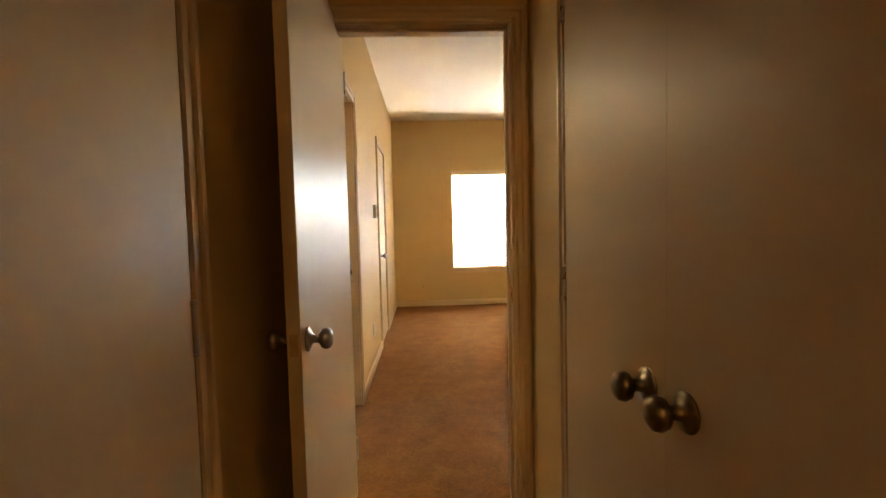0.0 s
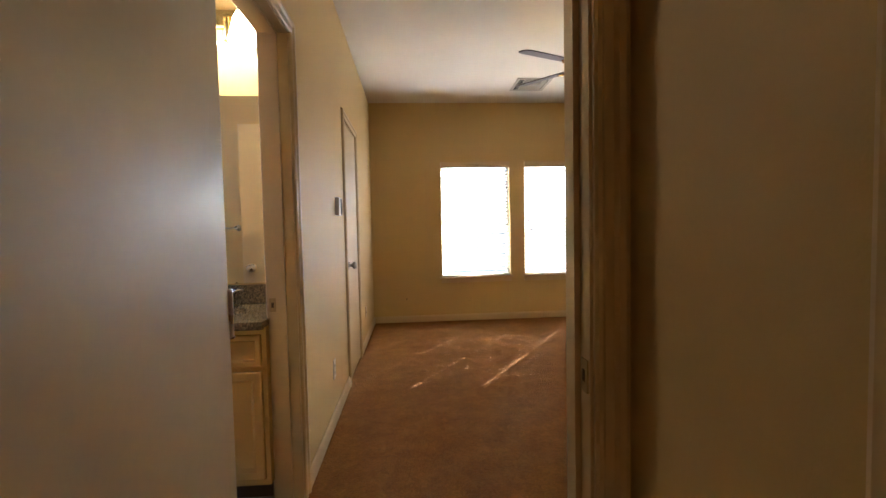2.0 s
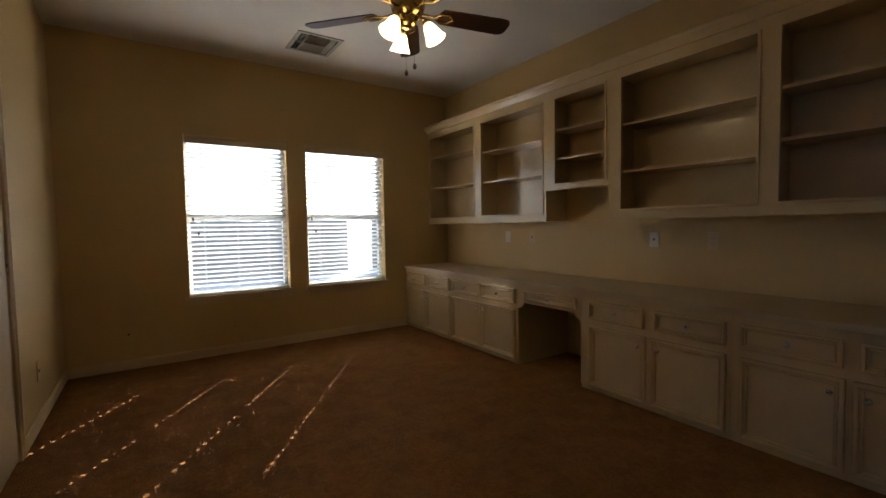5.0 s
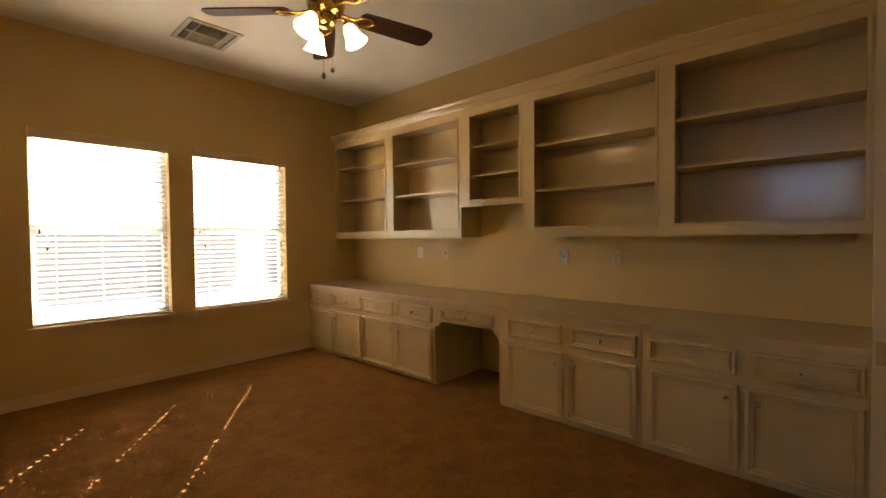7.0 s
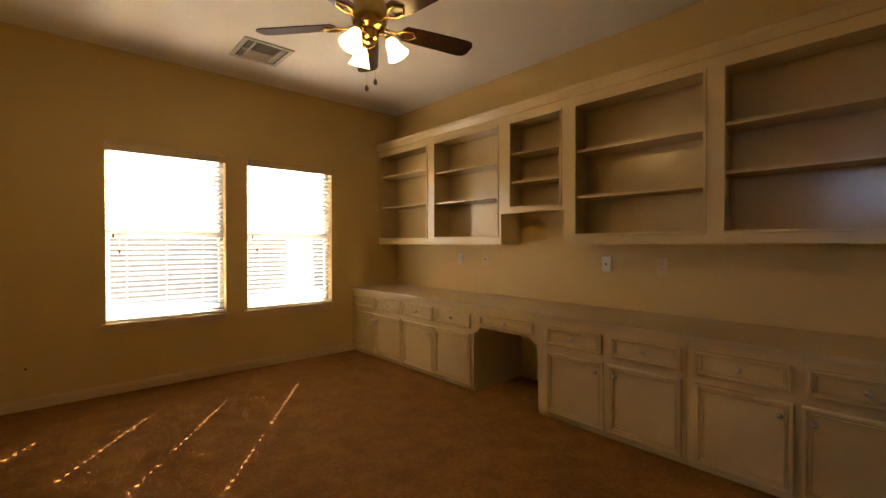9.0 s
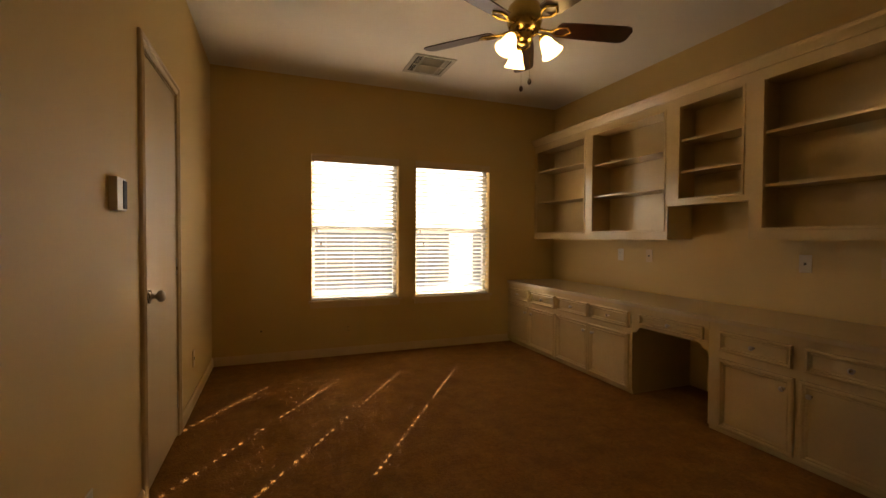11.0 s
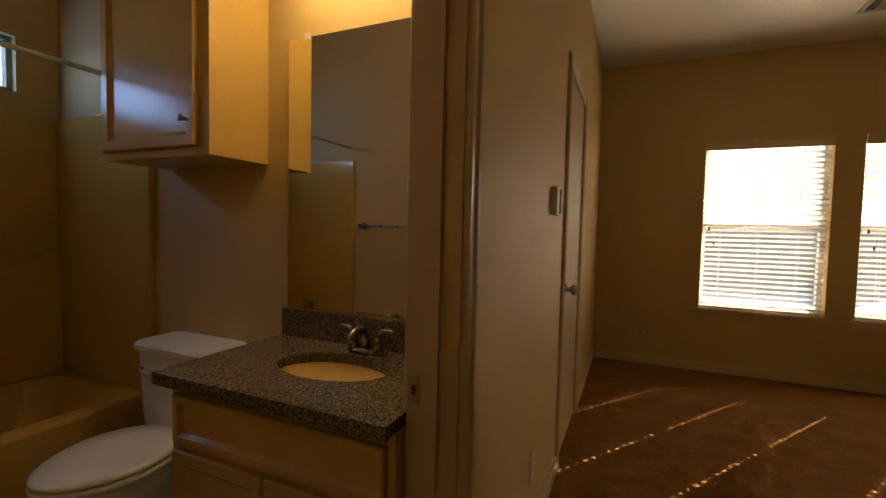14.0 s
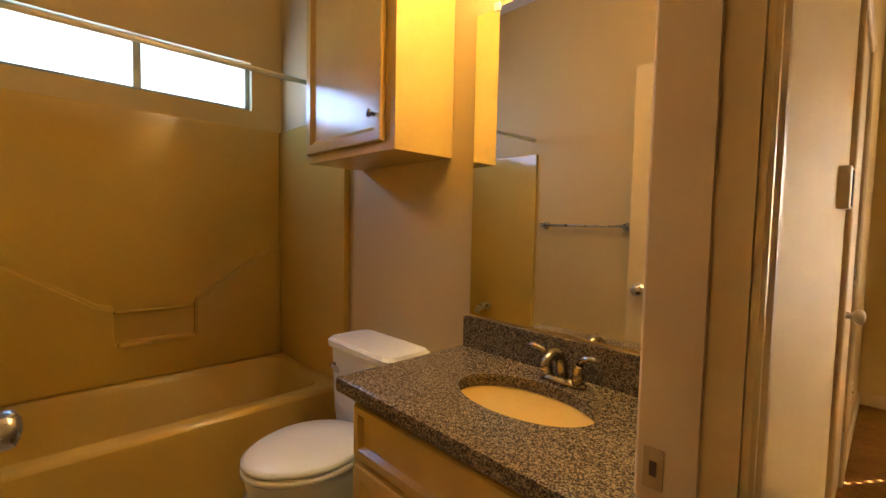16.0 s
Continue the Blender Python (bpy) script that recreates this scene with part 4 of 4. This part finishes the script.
part("flush_lever", tube([(TX - 0.15, 2.752, 0.66), (TX - 0.15, 2.735, 0.66), (TX - 0.09, 2.73, 0.652)], 0.008, 10), M_NICKEL, toi, smooth=True)


def egg(cy, rx, ry, z, n=40):
    return [(TX + rx * math.cos(a) * (1 - 0.1 * math.sin(a) * -1 if math.sin(a) < 0 else 1), cy + ry * math.sin(a), z) for a in (2 * math.pi * k / n for k in range(n))]


part("bowl", loft([egg(2.57, 0.1, 0.2, 0.007), egg(2.57, 0.105, 0.205, 0.05), egg(2.57, 0.1, 0.2, 0.16), egg(2.545, 0.13, 0.22, 0.26), egg(2.565, 0.16, 0.2, 0.36), egg(2.562, 0.172, 0.208, 0.41)]), M_PORC, toi, smooth=True)
part("seat", loft([egg(2.562, 0.174, 0.212, 0.413), egg(2.562, 0.18, 0.217, 0.418), egg(2.562, 0.18, 0.217, 0.430), egg(2.562, 0.174, 0.212, 0.435)]), M_PORC, toi, smooth=True)
part("seat_lid", loft([egg(2.562, 0.172, 0.21, 0.438), egg(2.562, 0.178, 0.215, 0.443), egg(2.562, 0.178, 0.215, 0.453), egg(2.562, 0.163, 0.2, 0.461), egg(2.562, 0.078, 0.115, 0.465)]), M_PORC, toi, smooth=True)
part("hinge_cap", boxes((TX - 0.09, TX - 0.05, 2.715, 2.748, 0.435, 0.455), (TX + 0.05, TX + 0.09, 2.715, 2.748, 0.435, 0.455), bevel=0.006), M_PORC, toi)
part("pedestal_back", boxes((TX - 0.09, TX + 0.09, 2.68, 2.9, 0.007, 0.384), bevel=0.03), M_PORC, toi)

# bathtub with a moulded three-wall surround
TUX, RIM = -1.64, 0.46
tub = thing("bathtub", "almond fibreglass bathtub with a rounded rim", "bathtub")
cxm, cym = (BX0 + TUX) / 2, (BY0 + BY1) / 2
hx, hy = (TUX - BX0) / 2 - 0.001, (BY1 - BY0) / 2 - 0.001
tub_rings = [rrect(cxm, cym, hx, hy, 0.007, 0.012), rrect(cxm, cym, hx, hy, RIM - 0.02, 0.012), rrect(cxm, cym, hx - 0.006, hy, RIM - 0.004, 0.02), rrect(cxm, cym, hx - 0.02, hy - 0.01, RIM, 0.03),
             rrect(cxm, cym, hx - 0.065, hy - 0.07, RIM, 0.1), rrect(cxm, cym, hx - 0.085, hy - 0.09, RIM - 0.03, 0.12), rrect(cxm, cym, hx - 0.13, hy - 0.16, 0.16, 0.12), rrect(cxm, cym, hx - 0.18, hy - 0.22, 0.12, 0.1)]
part("apron", loft(tub_rings[:2], close=False), M_TUB, tub)
part("rim", loft(tub_rings[1:5], close=False), M_TUB, tub, smooth=True)
well = loft(tub_rings[4:], close=False)
well.verts.ensure_lookup_table()
well.faces.new(well.verts[-len(tub_rings[0]):])
part("well", well, M_TUB, tub, smooth=True)
part("drain", lathe([(0.03, 0.0), (0.03, 0.003), (0.018, 0.004)], 18), M_NICKEL, tub, at=pose(cxm, BY0 + 0.33, 0.12))
ST = 1.717
sur = thing("tub_surround", "almond fibreglass tub surround with moulded shelves", "surround")
part("back_panel", B(BX0 + 0.001, BX0 + 0.02, BY0 + 0.022, BY1 - 0.022, RIM + 0.001, ST, bevel=0.004), M_TUB, sur)
part("end_panel", B(BX0 + 0.001, TUX + 0.02, BY1 - 0.02, BY1 - 0.001, RIM + 0.001, ST, bevel=0.005), M_TUB, sur)
part("end_panel", B(BX0 + 0.001, TUX + 0.02, BY0 + 0.001, BY0 + 0.02, RIM + 0.001, ST, bevel=0.005), M_TUB, sur)
part("edge_bead", boxes((TUX + 0.008, TUX + 0.034, BY1 - 0.03, BY1 - 0.0015, RIM + 0.001, ST), bevel=0.006), M_TUB, sur)
lower = bmesh.new()
low = [(BY0 + 0.022, RIM + 0.001), (BY0 + 0.022, 1.26), (1.836, 1.015), (2.1, 0.835), (2.15, 0.82), (2.16, 0.81), (2.165, 0.66), (2.175, 0.65), (2.475, 0.65), (2.485, 0.66), (2.49, 0.81), (2.5, 0.83), (2.794, 1.03), (2.88, 1.075), (BY1 - 0.022, 1.085), (BY1 - 0.022, RIM + 0.001)]
v0 = [lower.verts.new((BX0 + 0.019, y, z)) for y, z in low]
v1 = [lower.verts.new((BX0 + 0.05, y, z - (0.014 if 0 < i < len(low) - 1 else 0))) for i, (y, z) in enumerate(low)]
lower.faces.new(v0); lower.faces.new(v1[::-1])
for k in range(len(low)):
    j = (k + 1) % len(low)
    lower.faces.new((v0[k], v1[k], v1[j], v0[j]))
bmesh.ops.recalc_face_normals(lower, faces=lower.faces)
rim_edges = [e for e in lower.edges if all(v in v1 for v in e.verts)]
bmesh.ops.bevel(lower, geom=rim_edges, offset=0.008, segments=3, affect="EDGES")
part("lower_panel", lower, M_TUB, sur)
part("soap_ledge", B(BX0 + 0.03, BX0 + 0.062, 2.17, 2.48, 0.622, 0.648, bevel=0.01), M_TUB, sur)
part("grab_bar", tube([(BX0 + 0.03, 2.158, 0.79), (BX0 + 0.056, 2.168, 0.79), (BX0 + 0.056, 2.472, 0.79), (BX0 + 0.03, 2.482, 0.79)], 0.008, 10), M_TUB, sur, smooth=True)

rod = thing("shower_rod", "white tension shower curtain rod across the tub alcove", "curtain rod")
part("bar", tube([(-1.66, BY0 + 0.002, 1.815), (-1.66, BY1 - 0.002, 1.815)], 0.01, 14), M_WHITE, rod, smooth=True)

bar = thing("towel_bar", "brushed nickel towel bar on the bathroom wall", "towel bar")
part("rail", tube([(-1.53, BY0 + 0.06, 1.23), (-0.97, BY0 + 0.06, 1.23)], 0.008, 12), M_NICKEL, bar, smooth=True)
for x in (-1.53, -0.97):
    part("post", lathe([(0.026, 0.0005), (0.026, 0.006), (0.012, 0.016), (0.012, 0.055), (0.016, 0.062), (0.012, 0.072)], 18, "Y"), M_NICKEL, bar, at=pose(x, BY0, 1.23), smooth=True)

sp = thing("tub_spout", "dark nickel tub spout on the end panel", "tub faucet", pose(-2.02, BY0 + 0.02, 0))
part("spout", tube([(0, 0.0, 0.6), (0, 0.06, 0.605), (0, 0.11, 0.595), (0, 0.13, 0.57)], 0.024, 14, (0.03, 0.026, 0.024, 0.02)), M_NICKEL, sp, smooth=True)
